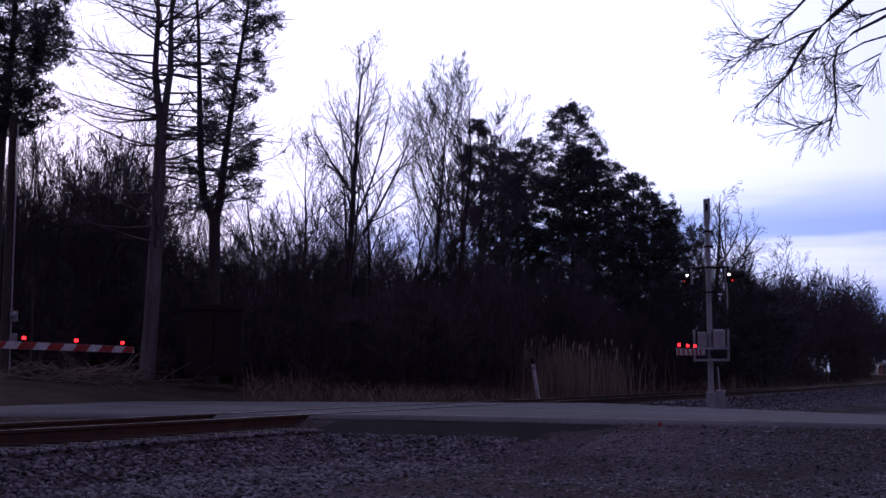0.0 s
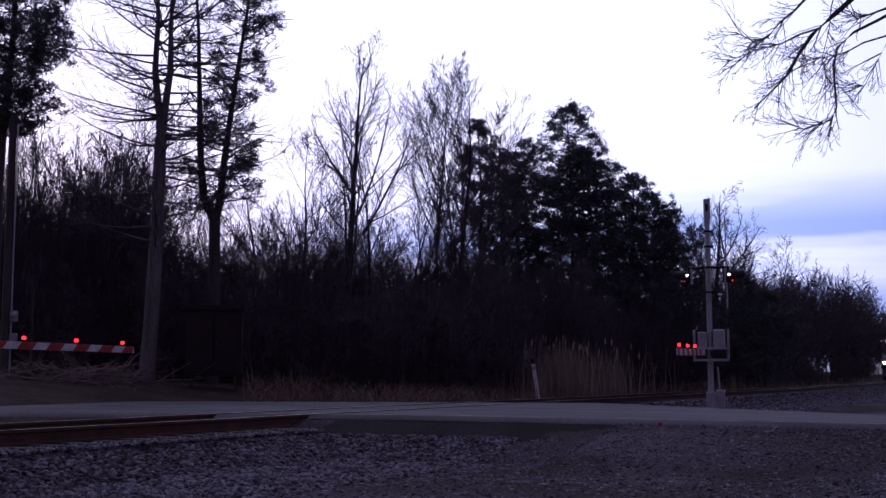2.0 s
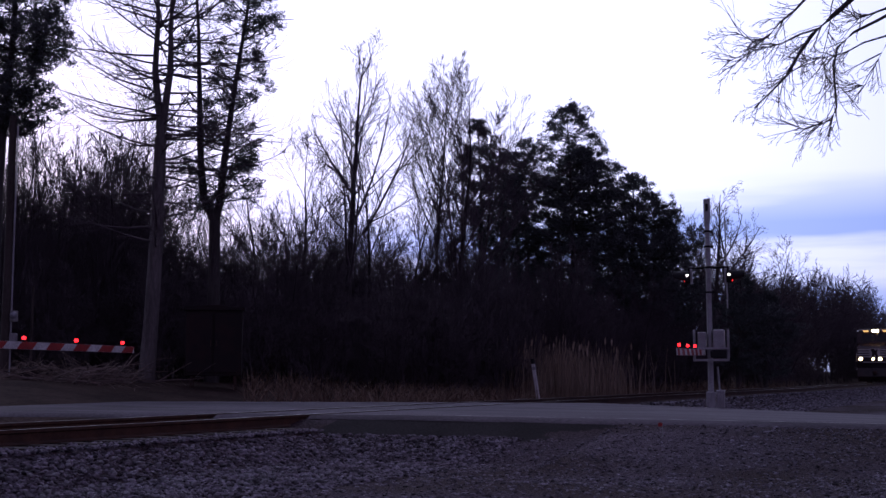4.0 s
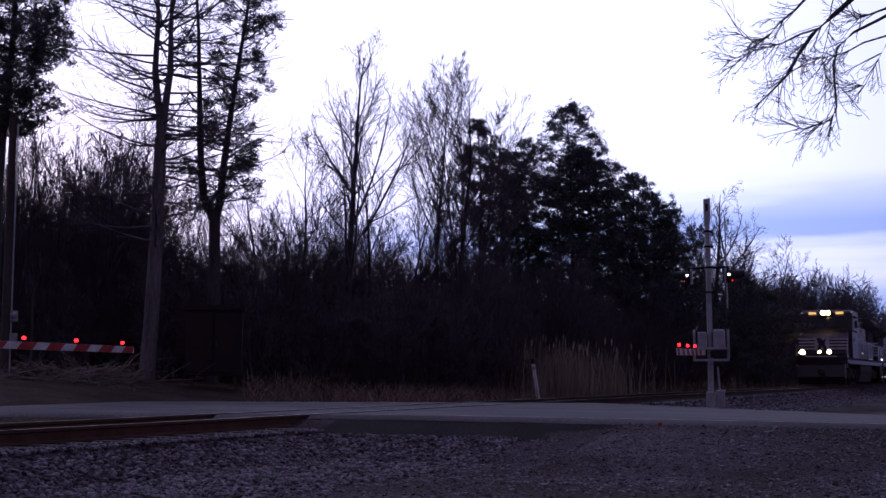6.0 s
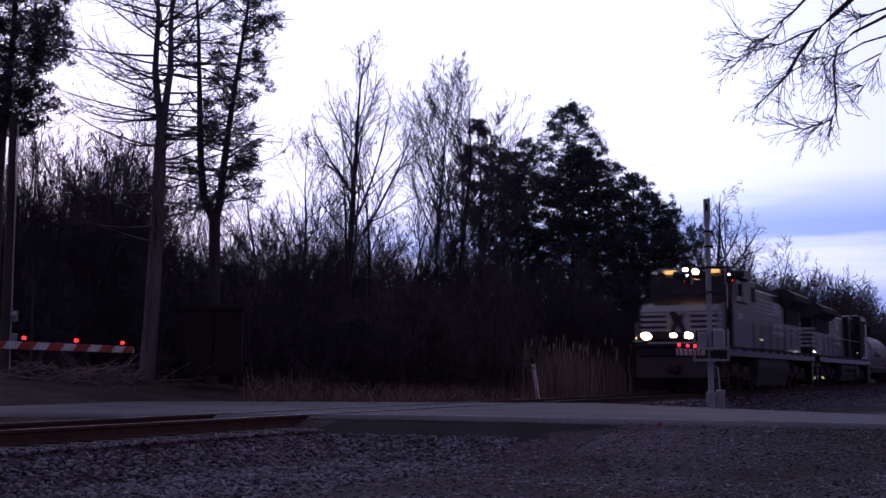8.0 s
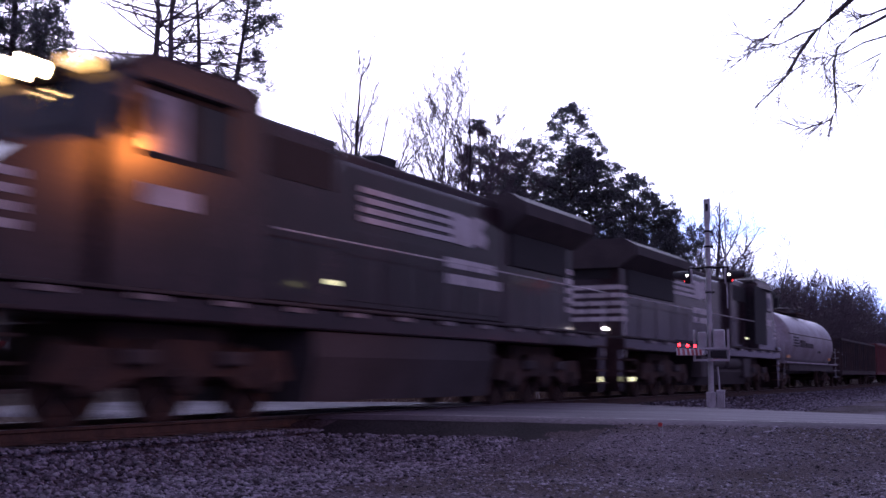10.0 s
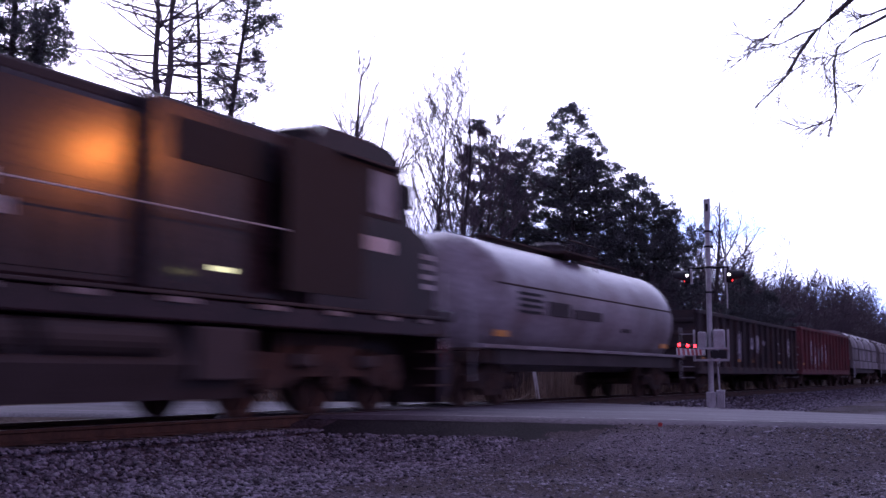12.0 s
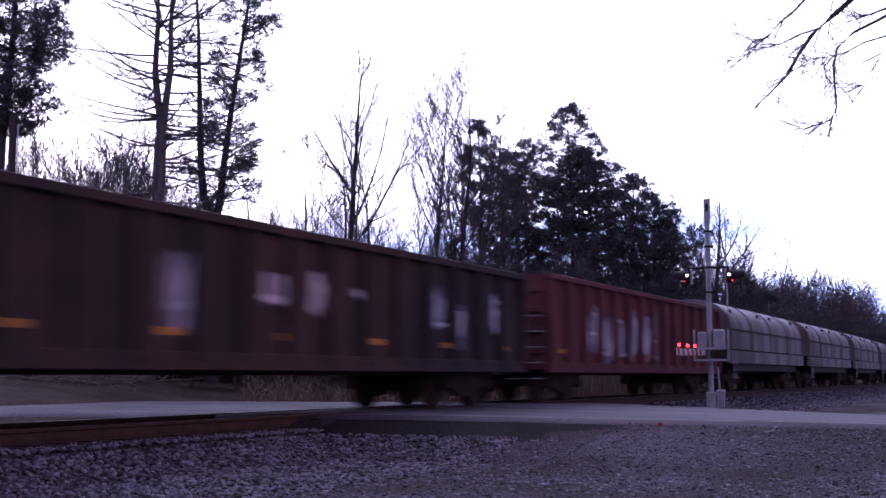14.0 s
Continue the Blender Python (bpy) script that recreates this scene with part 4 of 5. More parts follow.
def ground_marker():
    # a small red spot, built as an upright tab on a wire
    x, y = polar(15.95, 16.8)
    z0 = ground_level(x, y)
    f = thing("marking_flag", "small red spot by the road's edge", "flag", Matrix.Translation((x, y, z0)))
    bm = bmesh.new()
    tube(bm, (0, 0, -0.05), (0, 0, 0.20), 0.004, sides=6)
    part("wire", bm, M["steel"], f)
    bm = bmesh.new()
    box(bm, -0.003, 0.0, 0.15, 0.003, 0.06, 0.20)
    part("cloth", bm, M["red"], f)


utility_pole()
stake()
relay_cabinet()
marker_post()
ground_marker()


# ---- the train ----
# Each vehicle: x along the train from its leading end, y = 0 its middle (negative: the side by the lot), z = 0 the rail top.
NEAR = -1.55


def wheelset(car, x, r):
    ob = new("wheelset")
    ob.parent = car
    ob.matrix_basis = pose(x, 0, r)
    for s in (-1, 1):
        bm = bmesh.new()
        tube(bm, (0, s * 0.69, 0), (0, s * 0.72, 0), r + 0.028, sides=24)
        tube(bm, (0, s * 0.71, 0), (0, s * 0.83, 0), r, sides=24)
        tube(bm, (0, s * 0.83, 0), (0, s * 0.86, 0), r * 0.78, r * 0.74, sides=20)
        for k in range(5):
            w = 2 * math.pi * k / 5
            box(bm, -0.04, -0.02, 0.12, 0.04, 0.02, r * 0.72, m=Matrix.Translation((0, s * 0.87, 0)) @ Matrix.Rotation(w, 4, "Y"))
        part("wheel", bm, M["grime"], ob)
    bm = bmesh.new()
    tube(bm, (0, -0.98, 0), (0, 0.98, 0), 0.085, sides=10)
    part("axle", bm, M["grime"], ob)
    WHEELS.append((ob, x, r))
    return ob


WHEELS, VEHICLES = [], []


def freight_truck(car, x, half=0.89, r=0.457):
    for s in (-1, 1):
        bm = bmesh.new()
        prism(bm, [(-half - 0.25, 0.36), (-half - 0.25, 0.62), (-half + 0.2, 0.66), (-0.35, 0.86), (0.35, 0.86), (half - 0.2, 0.66), (half + 0.25, 0.62), (half + 0.25, 0.36), (half - 0.25, 0.40),
                   (0.38, 0.22), (-0.38, 0.22), (-half + 0.25, 0.40)], s * 0.90, s * 1.08)
        bmesh.ops.translate(bm, verts=bm.verts, vec=(x, 0, 0))
        fr = part("truck_frame", bm, M["grime"], car)
        for k in (-0.18, 0.0, 0.18):
            bm = bmesh.new()
            tube(bm, (x + k, s * 1.09, 0.34), (x + k, s * 1.09, 0.66), 0.07, sides=10)
            part("spring", bm, M["rail_side"], fr)
        for k in (-half, half):
            bm = bmesh.new()
            tube(bm, (x + k, s * 1.02, r), (x + k, s * 1.17, r), 0.13, 0.11, 12)
            part("bearing", bm, M["grime"], fr)
    bm = bmesh.new()
    box(bm, x - 0.28, -1.0, 0.42, x + 0.28, 1.0, 0.86, 0.03)
    part("bolster", bm, M["grime"], car)
    for k in (-half, half):
        wheelset(car, x + k, r)


def coupler(car, x, way):
    bm = bmesh.new()
    box(bm, min(x, x + way * 0.75), -0.09, 0.75, max(x, x + way * 0.75), 0.09, 0.98, 0.02)
    box(bm, x + way * 0.55 - 0.14, -0.17, 0.72, x + way * 0.55 + 0.2, 0.15, 1.02, 0.04)
    part("coupler", bm, M["grime"], car)


def art_bars(car, rows, y, mat, label):
    """Flat painted bars on a side: (x0, x1, z0, z1)."""
    for x0, x1, z0, z1 in rows:
        bm = bmesh.new()
        box(bm, x0, y - 0.004, z0, x1, y + 0.004, z1)
        part("painted_bar", bm, mat, car, label)


def locomotive(rear_first, lit, label):
    car = thing("locomotive", label, "locomotive", group="locomotives of the train")
    length = 21.3
    def slide(x):                       # the second engine's shorter nose sets its cab forward
        return x - 0.55 * min(1.0, max(0.0, (x - 1.0) / 1.3), max(0.0, (8.2 - x) / 2.6))
    mx = (lambda x: length - slide(x)) if rear_first else (lambda x: x)
    tall = 0.945 if rear_first else 1.0
    hood_end = 20.75 if rear_first else 19.45   # the lead engine has a longer rear porch
    deck_end = 22.0 if rear_first else 20.6
    up = lambda z: z if z <= 1.67 else 1.67 + (z - 1.67) * tall
    def X(a, b):
        return min(mx(a), mx(b)), max(mx(a), mx(b))
    def bx(name, a, b, y0, y1, z0, z1, mat, bevel=0.02, parent=None, lab=""):
        bm = bmesh.new()
        x0, x1 = X(a, b)
        box(bm, x0, y0, up(z0), x1, y1, up(z1), bevel)
        return part(name, bm, mat, parent or car, lab)
    def shape(name, outline, y0, y1, mat, lab="", parent=None):
        bm = bmesh.new()
        prism(bm, [(mx(x), up(z)) for x, z in outline], y0, y1)
        return part(name, bm, mat, parent or car, lab)
    # frame, tank, trucks
    bx("frame", 0.25, deck_end, -1.48, 1.48, 1.30, 1.62, M["loco"], 0.03)
    bx("walkway", 0.3, deck_end - 0.05, -1.54, 1.54, 1.62, 1.67, M["loco_roof"], 0.01)
    for s in (-1, 1):
        for i in range(12):
            a = 1.2 + i * 1.65
            bx("sill_mark", a, a + 0.55, s * 1.545 - 0.006, s * 1.545 + 0.006, 1.53, 1.60, M["sill_mark"], 0, lab="grimy white reflective mark")
    if not rear_first:
        bm = bmesh.new()
        x0, x1 = X(7.0, 13.6)
        section(bm, [(-1.42, 1.28), (-1.46, 0.9), (-1.30, 0.22), (1.30, 0.22), (1.46, 0.9), (1.42, 1.28)], x0, x1)
        part("fuel_tank", bm, M["tank_dark"], car, "grey dusty fuel tank")
    else:
        bm = bmesh.new()
        x0, x1 = X(6.6, 13.6)
        section(bm, [(-1.15, 1.28), (-1.40, 0.75), (-1.2, 0.30), (1.2, 0.30), (1.40, 0.75), (1.15, 1.28)], x0, x1)
        part("fuel_tank", bm, M["tank_dark"], car, "grey dusty fuel tank")
        for a in (8.2, 10.6):
            bm = bmesh.new()
            tube(bm, (mx(a), -1.32, 1.05), (mx(a + 2.1), -1.32, 1.05), 0.21, sides=18)
            part("air_reservoir", bm, M["loco_roof"], car, "grey air cylinder", smooth=False)
        for a in (6.7, 12.9):
            bx("equipment_box", a, a + 1.0, -1.5, -1.15, 0.55, 1.25, M["tank_dark"], 0.03)
    for c in (4.3, 17.0):
        for s in (-1, 1):
            shape("truck_frame", [(c - 2.5, 0.55), (c - 2.3, 0.98), (c - 0.9, 0.92), (c - 0.6, 1.08), (c + 0.6, 1.08), (c + 0.9, 0.92), (c + 2.3, 0.98), (c + 2.5, 0.55), (c + 1.4, 0.42), (c + 0.9, 0.60),
                                  (c - 0.9, 0.60), (c - 1.4, 0.42)], s * 0.98, s * 1.16, M["grime"])
            for k in (-1.85, 0, 1.85):
                bm = bmesh.new()
                tube(bm, (mx(c + k), s * 1.08, 0.533), (mx(c + k), s * 1.26, 0.533), 0.19, 0.17, 14)
                part("bearing", bm, M["grime"], car)
            for k in (-0.95, 0.95):
                bx("brake_cylinder", c + k - 0.25, c + k + 0.25, s * 1.2 - 0.1, s * 1.2 + 0.1, 0.74, 0.94, M["loco_roof"], 0.04)
        bx("bolster", c - 1.2, c + 1.2, -0.95, 0.95, 0.55, 1.28, M["grime"])
        for k in (-1.85, 0, 1.85):
            wheelset(car, mx(c + k), 0.533)
    # nose and cab
    shape("nose", [(0.75, 1.67), (0.62, 1.9), (0.66, 2.88), (1.0, 3.12), (2.35, 3.42), (2.35, 1.67)], -1.40, 1.40, M["loco"])
    shape("cab", [(2.35, 1.67), (2.35, 3.40), (2.75, 4.42), (3.1, 4.55), (5.3, 4.58), (5.5, 4.42), (5.5, 1.67)], -1.54, 1.54, M["loco"])
    shape("cab_roof", [(2.68, 4.44), (2.9, 4.58), (3.3, 4.66), (5.2, 4.66), (5.56, 4.56), (5.56, 4.46)], -1.40, 1.40, M["loco_roof"])
    for s in (-1, 1):
        bm = bmesh.new()
        w = 0.62 * s
        rows = [(mx(2.415), -0.45, 3.58), (mx(2.70), -0.45, 4.28), (mx(2.70), 0.45, 4.28), (mx(2.415), 0.45, 3.58)]
        vs = [bm.verts.new((x - (0.02 if not rear_first else -0.02), w + y * 1.15, up(z))) for x, y, z in rows]
        f = bm.faces.new(vs)
        ext = bmesh.ops.extrude_face_region(bm, geom=[f])
        bmesh.ops.translate(bm, verts=[v for v in ext["geom"] if isinstance(v, bmesh.types.BMVert)], vec=(0.03 if not rear_first else -0.03, 0, 0))
        bmesh.ops.recalc_face_normals(bm, faces=bm.faces)
        part("windshield_pane", bm, M["glass"], car, "dark windshield pane")
        bx("number_board", 2.58, 2.66, s * 0.80 - 0.22, s * 0.80 + 0.22, 4.38, 4.52, M["number_board"] if lit else M["stripe"], 0.01, lab="lit number board" if lit else "white number board")
        # side windows and door
        # front pane coloured pale as if sky shone on it, rear pane dark
        bx("side_window", 2.95, 3.75, s * 1.545 - 0.012, s * 1.545 + 0.012, 3.35, 4.12, M["pale_glass"], 0.01, lab="side window painted pale for sky light")
        bx("side_window", 3.95, 4.7, s * 1.545 - 0.012, s * 1.545 + 0.012, 3.35, 4.12, M["glass"], 0.01, lab="dark side window")
        bx("window_frame", 2.87, 4.78, s * 1.545 - 0.006, s * 1.545 + 0.006, 3.28, 4.19, M["dark_steel"], 0)
        bx("sun_visor", 2.85, 4.8, s * 1.60 - 0.07, s * 1.60 + 0.07, 4.20, 4.24, M["loco_roof"], 0.005)
        if rear_first:
            # thin dark sheet over the cab side and the hood behind it
            bx("dark_panel", 4.0, 6.1, s * 1.55 - 0.012, s * 1.55 + 0.012, 1.85, 4.25, M["dark_steel"], 0, lab="flat dark panel on the cab side")
        bx("cab_lettering", 3.0, 4.0, s * 1.548 - 0.004, s * 1.548 + 0.004, 2.70, 2.95, M["stripe"], 0, lab="white lettering block")
        bx("mirror", 2.75, 2.82, s * 1.72 - 0.09, s * 1.72 + 0.09, 3.5, 3.95, M["dark_steel"], 0.01)
    head = bx("headlight_housing", 2.48, 2.70, -0.36, 0.36, 4.33, 4.57, M["dark_steel"], 0.03)
    for s in (-1, 1):
        bm = bmesh.new()
        tube(bm, (mx(2.472), s * 0.15, up(4.45)), (mx(2.50), s * 0.15, up(4.45)), 0.115, sides=20)
        part("headlight", bm, M["headlight"] if lit else M["pale_glass"], head, "glaring headlight" if lit else "unlit headlight")
    # nose stripes, lights, anticlimber
    for k in range(4):
        z = 2.18 + k * 0.19
        bx("nose_stripe", 0.595 if z < 2.6 else 0.60, 0.66, -1.36, 1.36, z, z + 0.10, M["stripe"], 0, lab="white stripe")
        for s in (-1, 1):
            bx("side_stripe", 0.72, 1.15, s * 1.405 - 0.006, s * 1.405 + 0.006, z, z + 0.10, M["stripe"], 0, lab="white stripe")
    bm = bmesh.new()
    x0, x1 = X(0.575, 0.6)
    section(bm, [(-0.32, 2.12), (-0.1, 2.12), (0.0, 2.4), (0.14, 2.10), (0.3, 2.14), (0.2, 2.5), (0.34, 2.86), (0.1, 2.88), (-0.06, 2.72), (-0.24, 2.86), (-0.16, 2.5)], x0, x1)
    part("nose_emblem", bm, M["loco"], car, "plain dark emblem shape")
    bx("emblem_field", 0.588, 0.60, -0.42, 0.42, 2.14, 2.90, M["stripe"], 0, lab="white emblem field")
    bx("anticlimber", -0.05, 0.75, -1.48, 1.48, 1.60, 1.82, M["loco"], 0.04)
    bx("anticlimber_edge", -0.06, -0.04, -0.9, 0.9, 1.72, 1.78, M["stripe"], 0, lab="white edge line")
    for y, r in ((1.12, 0.13), (0.14, 0.08), (-0.42, 0.11)) if lit else ((1.12, 0.13), (-1.12, 0.13)):
        bm = bmesh.new()
        tube(bm, (mx(0.42), y, 2.02), (mx(0.62), y, 2.02), r + 0.03, sides=18)
        h = part("ditch_light", bm, M["dark_steel"], car)
        bm = bmesh.new()
        tube(bm, (mx(0.412), y, 2.02), (mx(0.42), y, 2.02), r, sides=18)
        part("lamp_lens", bm, M["headlight"] if lit else M["pale_glass"], h, "glaring lamp" if lit else "unlit lamp")
    shape("snow_plow", [(0.15, 0.12), (-0.12, 0.55), (-0.02, 1.25), (0.3, 1.35), (0.3, 0.12)], -1.35, 1.35, M["loco"])
    shape("rear_pilot", [(deck_end, 0.2), (deck_end + 0.2, 0.6), (deck_end + 0.15, 1.35), (deck_end - 0.15, 1.35), (deck_end - 0.15, 0.2)], -1.35, 1.35, M["loco"])
    for a, b in ((0.3, 1.1), (deck_end - 0.85, deck_end - 0.05)):
        for s in (-1, 1):
            for k in range(4):
                bx("step", a + 0.05, b - 0.05, s * 1.38 - 0.14, s * 1.38 + 0.14, 0.42 + k * 0.30, 0.46 + k * 0.30, M["grime"], 0)
            if a > 10:
                bx("step_light", a + 0.15, a + 0.15 + (0.55 if rear_first else 0.2), s * 1.53 - 0.01, s * 1.53 + 0.01, 0.46, 0.58, M["step_glow"], 0.01, lab="pale lit step edge")
    # hood
    bx("equipment_cab", 5.5, 8.2, -1.20, 1.20, 1.67, 4.40, M["loco"], 0.06)
    bx("engine_hood", 8.2, 15.2, -0.98, 0.98, 1.67, 4.22, M["loco"], 0.10)
    bx("hood_roof", 5.6, 15.2, -0.80, 0.80, 4.22, 4.42, M["loco_roof"], 0.05)
    bx("exhaust", 10.6, 11.6, -0.45, 0.45, 4.40, 4.72, M["dark_steel"], 0.04)
    bx("intake_grille", 6.1, 7.9, -1.215, -1.19, 3.55, 4.15, M["dark_steel"], 0)
    bx("intake_grille", 6.1, 7.9, 1.19, 1.215, 3.55, 4.15, M["dark_steel"], 0)
    bx("radiator_base", 15.2, hood_end, -1.0, 1.0, 1.67, 3.75, M["loco"], 0.05)
    bx("radiator_screen", 15.5, hood_end - 0.45, -1.06, 1.06, 3.0, 3.72, M["dark_steel"], 0.02)
    bm = bmesh.new()
    x0, x1 = X(15.2, hood_end + 0.2)
    section(bm, [(y, up(z)) for y, z in ((-1.0, 3.72), (-1.52, 4.08), (-1.52, 4.34), (-1.15, 4.57), (1.15, 4.57), (1.52, 4.34), (1.52, 4.08), (1.0, 3.72))], x0, x1)
    part("radiator_wing", bm, M["loco_roof"], car, "flared dusty radiator top")
    for s in (-1, 1):
        for k in range(9):                                   # door seams on the hood
            a = 8.4 + k * 0.75
            bx("hood_door", a, a + 0.69, s * 0.985 - 0.012, s * 0.985 + 0.012, 1.85, 3.05, M["loco"], 0.008)
        # handrail
        bm = bmesh.new()
        tube(bm, (mx(5.9), s * 1.50, 2.72), (mx(deck_end - 0.15), s * 1.50, 2.72), 0.014, sides=6)
        rail = part("handrail", bm, M["stripe"], car, "thin white handrail")
        for k in range(10):
            bm = bmesh.new()
            tube(bm, (mx(6.0 + k * 1.64), s * 1.50, 1.66), (mx(6.0 + k * 1.64), s * 1.50, 2.72), 0.018, sides=6)
            part("stanchion", bm, M["loco"], rail)
        for e in (0.35, deck_end - 0.1):
            bm = bmesh.new()
            tube(bm, (mx(e), s * 1.44, 1.1), (mx(e), s * 1.44, 2.5), 0.02, sides=6)
            part("grab_rail", bm, M["stripe"], car, "white grab rail")
        # rear stripes round the corner
        for k in range(5):
            z = 2.15 + k * 0.235
            bx("side_stripe", hood_end - 0.45, hood_end + 0.01, s * 1.005 - 0.006, s * 1.005 + 0.006, z, z + 0.13, M["stripe"], 0, lab="white stripe")
    for k in range(5):
        z = 2.15 + k * 0.235
        bx("rear_stripe", hood_end, hood_end + 0.015, -0.98, 0.98, z, z + 0.13, M["stripe"], 0, lab="white stripe")
    bx("rear_window_dark", hood_end, hood_end + 0.02, -0.7, 0.7, 3.42, 3.70, M["dark_steel"], 0)
    # side emblem: stripes, then an emblem block, lettering bars under it; it reads the same way on both sides
    y = -0.998
    s0 = 9.1 if not rear_first else length - 16.1 - 0.2
    for k in range(4):
        art_bars(car, [(s0, s0 + 3.6, 3.22 + k * 0.17, 3.32 + k * 0.17)], y - 0.012, M["stripe"], "white stripe")
    bm = bmesh.new()
    prism(bm, [(s0 + 3.55, 3.22), (s0 + 4.4, 3.20), (s0 + 4.7, 3.30), (s0 + 5.1, 3.22), (s0 + 5.2, 3.45), (s0 + 4.95, 3.60), (s0 + 5.15, 3.80), (s0 + 4.7, 3.86), (s0 + 4.3, 3.78), (s0 + 3.9, 3.84), (s0 + 3.5, 3.80)], y - 0.016, y - 0.006)
    part("side_emblem", bm, M["stripe"], car, "plain white emblem shape")
    art_bars(car, [(s0 + 3.3, s0 + 5.6, 2.72, 2.92), (s0 + 3.3, s0 + 5.9, 2.40, 2.60)], y - 0.012, M["stripe"], "white lettering bar")
    bx("road_light", 7.2, 7.5, -1.56, -1.53, 2.0, 2.07, M["step_glow"], 0, lab="small lit side light")
    if lit:
        bx("marker_light", deck_end - 0.06, deck_end + 0.04, -1.50, -1.40, 1.76, 1.84, M["lamp_side"], 0.01, lab="small lit white marker light")
    coupler(car, mx(0.2), 1 if rear_first else -1)
    coupler(car, mx(deck_end + 0.05), -1 if rear_first else 1)
    return car


M["tank_dark"] = material("dusty_fuel_tank_paint", (0.062, 0.052, 0.054), 0.8, second=(0.036, 0.03, 0.03), scale=1.0)
M["sill_mark"] = material("grimy_mark_paint", (0.30, 0.28, 0.28), 0.6, second=(0.14, 0.12, 0.12), scale=3, stain=0.5)
M["step_glow"] = material("lit_step_edge", (0.7, 0.68, 0.45), 0.5, glow=(0.9, 0.85, 0.45), power=0.55)


def tank_car(label):
    car = thing("tank_car", label, "tank car", group="freight cars of the train")
    L, zc, r = 14.6, 2.17, 1.46
    bm = bmesh.new()
    prof = [(0.0, 0.0), (0.05, 0.5), (0.18, 0.85), (0.45, 1.22), (0.8, r)] + [(x, r) for x in np.linspace(1.6, L - 1.6, 9)] + [(L - 0.8, r), (L - 0.45, 1.22), (L - 0.18, 0.85), (L - 0.05, 0.5), (L, 0.0)]
    n, rings = 48, []
    for x, rr in prof:
        if rr == 0:
            rings.append([bm.verts.new((x, 0, zc))])
        else:
            rings.append([bm.verts.new((x, rr * math.cos(2 * math.pi * k / n), zc + rr * math.sin(2 * math.pi * k / n))) for k in range(n)])
    for a, b in zip(rings, rings[1:]):
        for k in range(n):
            q = [a[k % len(a)], a[(k + 1) % len(a)], b[(k + 1) % len(b)], b[k % len(b)]]
            q = list(dict.fromkeys(q))
            bm.faces.new(q)
    bmesh.ops.recalc_face_normals(bm, faces=bm.faces)
    part("shell", bm, M["tank"], car, smooth=True)
    for s in (-1, 1):
        bm = bmesh.new()
        w = radians(14)
        tube(bm, (0.8, s * r * math.cos(w), zc + r * math.sin(w)), (L - 0.8, s * r * math.cos(w), zc + r * math.sin(w)), 0.022, sides=6)
        part("jacket_seam", bm, M["grime"], car, "dark jacket seam")
        bm = bmesh.new()
        box(bm, -0.2, s * 1.42 - 0.10, 1.16, L + 0.2, s * 1.42 + 0.10, 1.24, 0.01)
        part("side_ledge", bm, M["tank"], car, "long pale side ledge")
        bm = bmesh.new()
        box(bm, 0.8, s * 1.38 - 0.04, 0.84, L - 0.8, s * 1.38 + 0.04, 1.16, 0.01)
        part("side_sill", bm, M["tank_dark"], car)
        # lettering bars that nobody can read
        yy = s * (r + 0.004)
        for k in range(4):
            bm = bmesh.new()
            z = 1.95 + k * 0.13
            q = s * math.sqrt(max(0.0, (r + 0.01) ** 2 - (z + 0.03 - zc) ** 2))
            box(bm, 1.9, q - 0.01, z, 3.2, q + 0.01, z + 0.06)
            part("lettering_bar", bm, M["dark_steel"], car, "dark lettering bar")
        for x0, x1, z, h in ((3.6, 4.9, 1.95, 0.32), (5.2, 7.2, 1.95, 0.22), (9.0, 9.7, 1.75, 0.10)):
            bm = bmesh.new()
            q = s * math.sqrt((r + 0.01) ** 2 - (z + h / 2 - zc) ** 2)
            box(bm, x0, q - 0.02, z, x1, q + 0.012, z + h)
            part("lettering_block", bm, M["tank_dark"], car, "faded dark lettering block")
        for x0 in (0.9, L - 1.6):
            bm = bmesh.new()
            q = s * math.sqrt((r + 0.01) ** 2 - (1.5 - zc) ** 2)
            box(bm, x0, q - 0.012, 1.42, x0 + 0.7, q + 0.03, 1.60)
            part("reflector", bm, M["amber"], car, "amber reflector")
    bm = bmesh.new()
    box(bm, -0.6, -0.35, 0.75, L + 0.6, 0.35, 1.10, 0.02)
    part("centre_sill", bm, M["grime"], car)
    for x in (0.6, L - 0.6):
        bm = bmesh.new()
        box(bm, x - 0.35, -1.35, 0.86, x + 0.35, 1.35, 1.15, 0.03)
        part("end_bolster", bm, M["grime"], car)
    for x in (-0.35, L + 0.35):
        bm = bmesh.new()
        box(bm, x - 0.25, -1.45, 1.10, x + 0.25, 1.45, 1.16, 0.01)
        p = part("end_platform", bm, M["grime"], car)
        for s in (-1, 1):
            bm = bmesh.new()
            tube(bm, (x, s * 1.4, 0.5), (x, s * 1.4, 2.1), 0.02, sides=6)
            part("grab_rail", bm, M["steel"], p)
    # walkway, manway and platform on top
    bm = bmesh.new()
    for y in (-0.33, 0.33):
        box(bm, 2.5, y - 0.14, zc + r + 0.04, L - 3.0, y + 0.14, zc + r + 0.08)
    part("running_board", bm, M["grime"], car, "dark roof walkway")
    bm = bmesh.new()
    tube(bm, (L * 0.5, 0, zc + r - 0.05), (L * 0.5, 0, zc + r + 0.32), 0.36, sides=20)
    tube(bm, (L * 0.5, 0, zc + r + 0.32), (L * 0.5, 0, zc + r + 0.40), 0.42, 0.30, sides=20)
    part("manway", bm, M["tank_dark"], car)
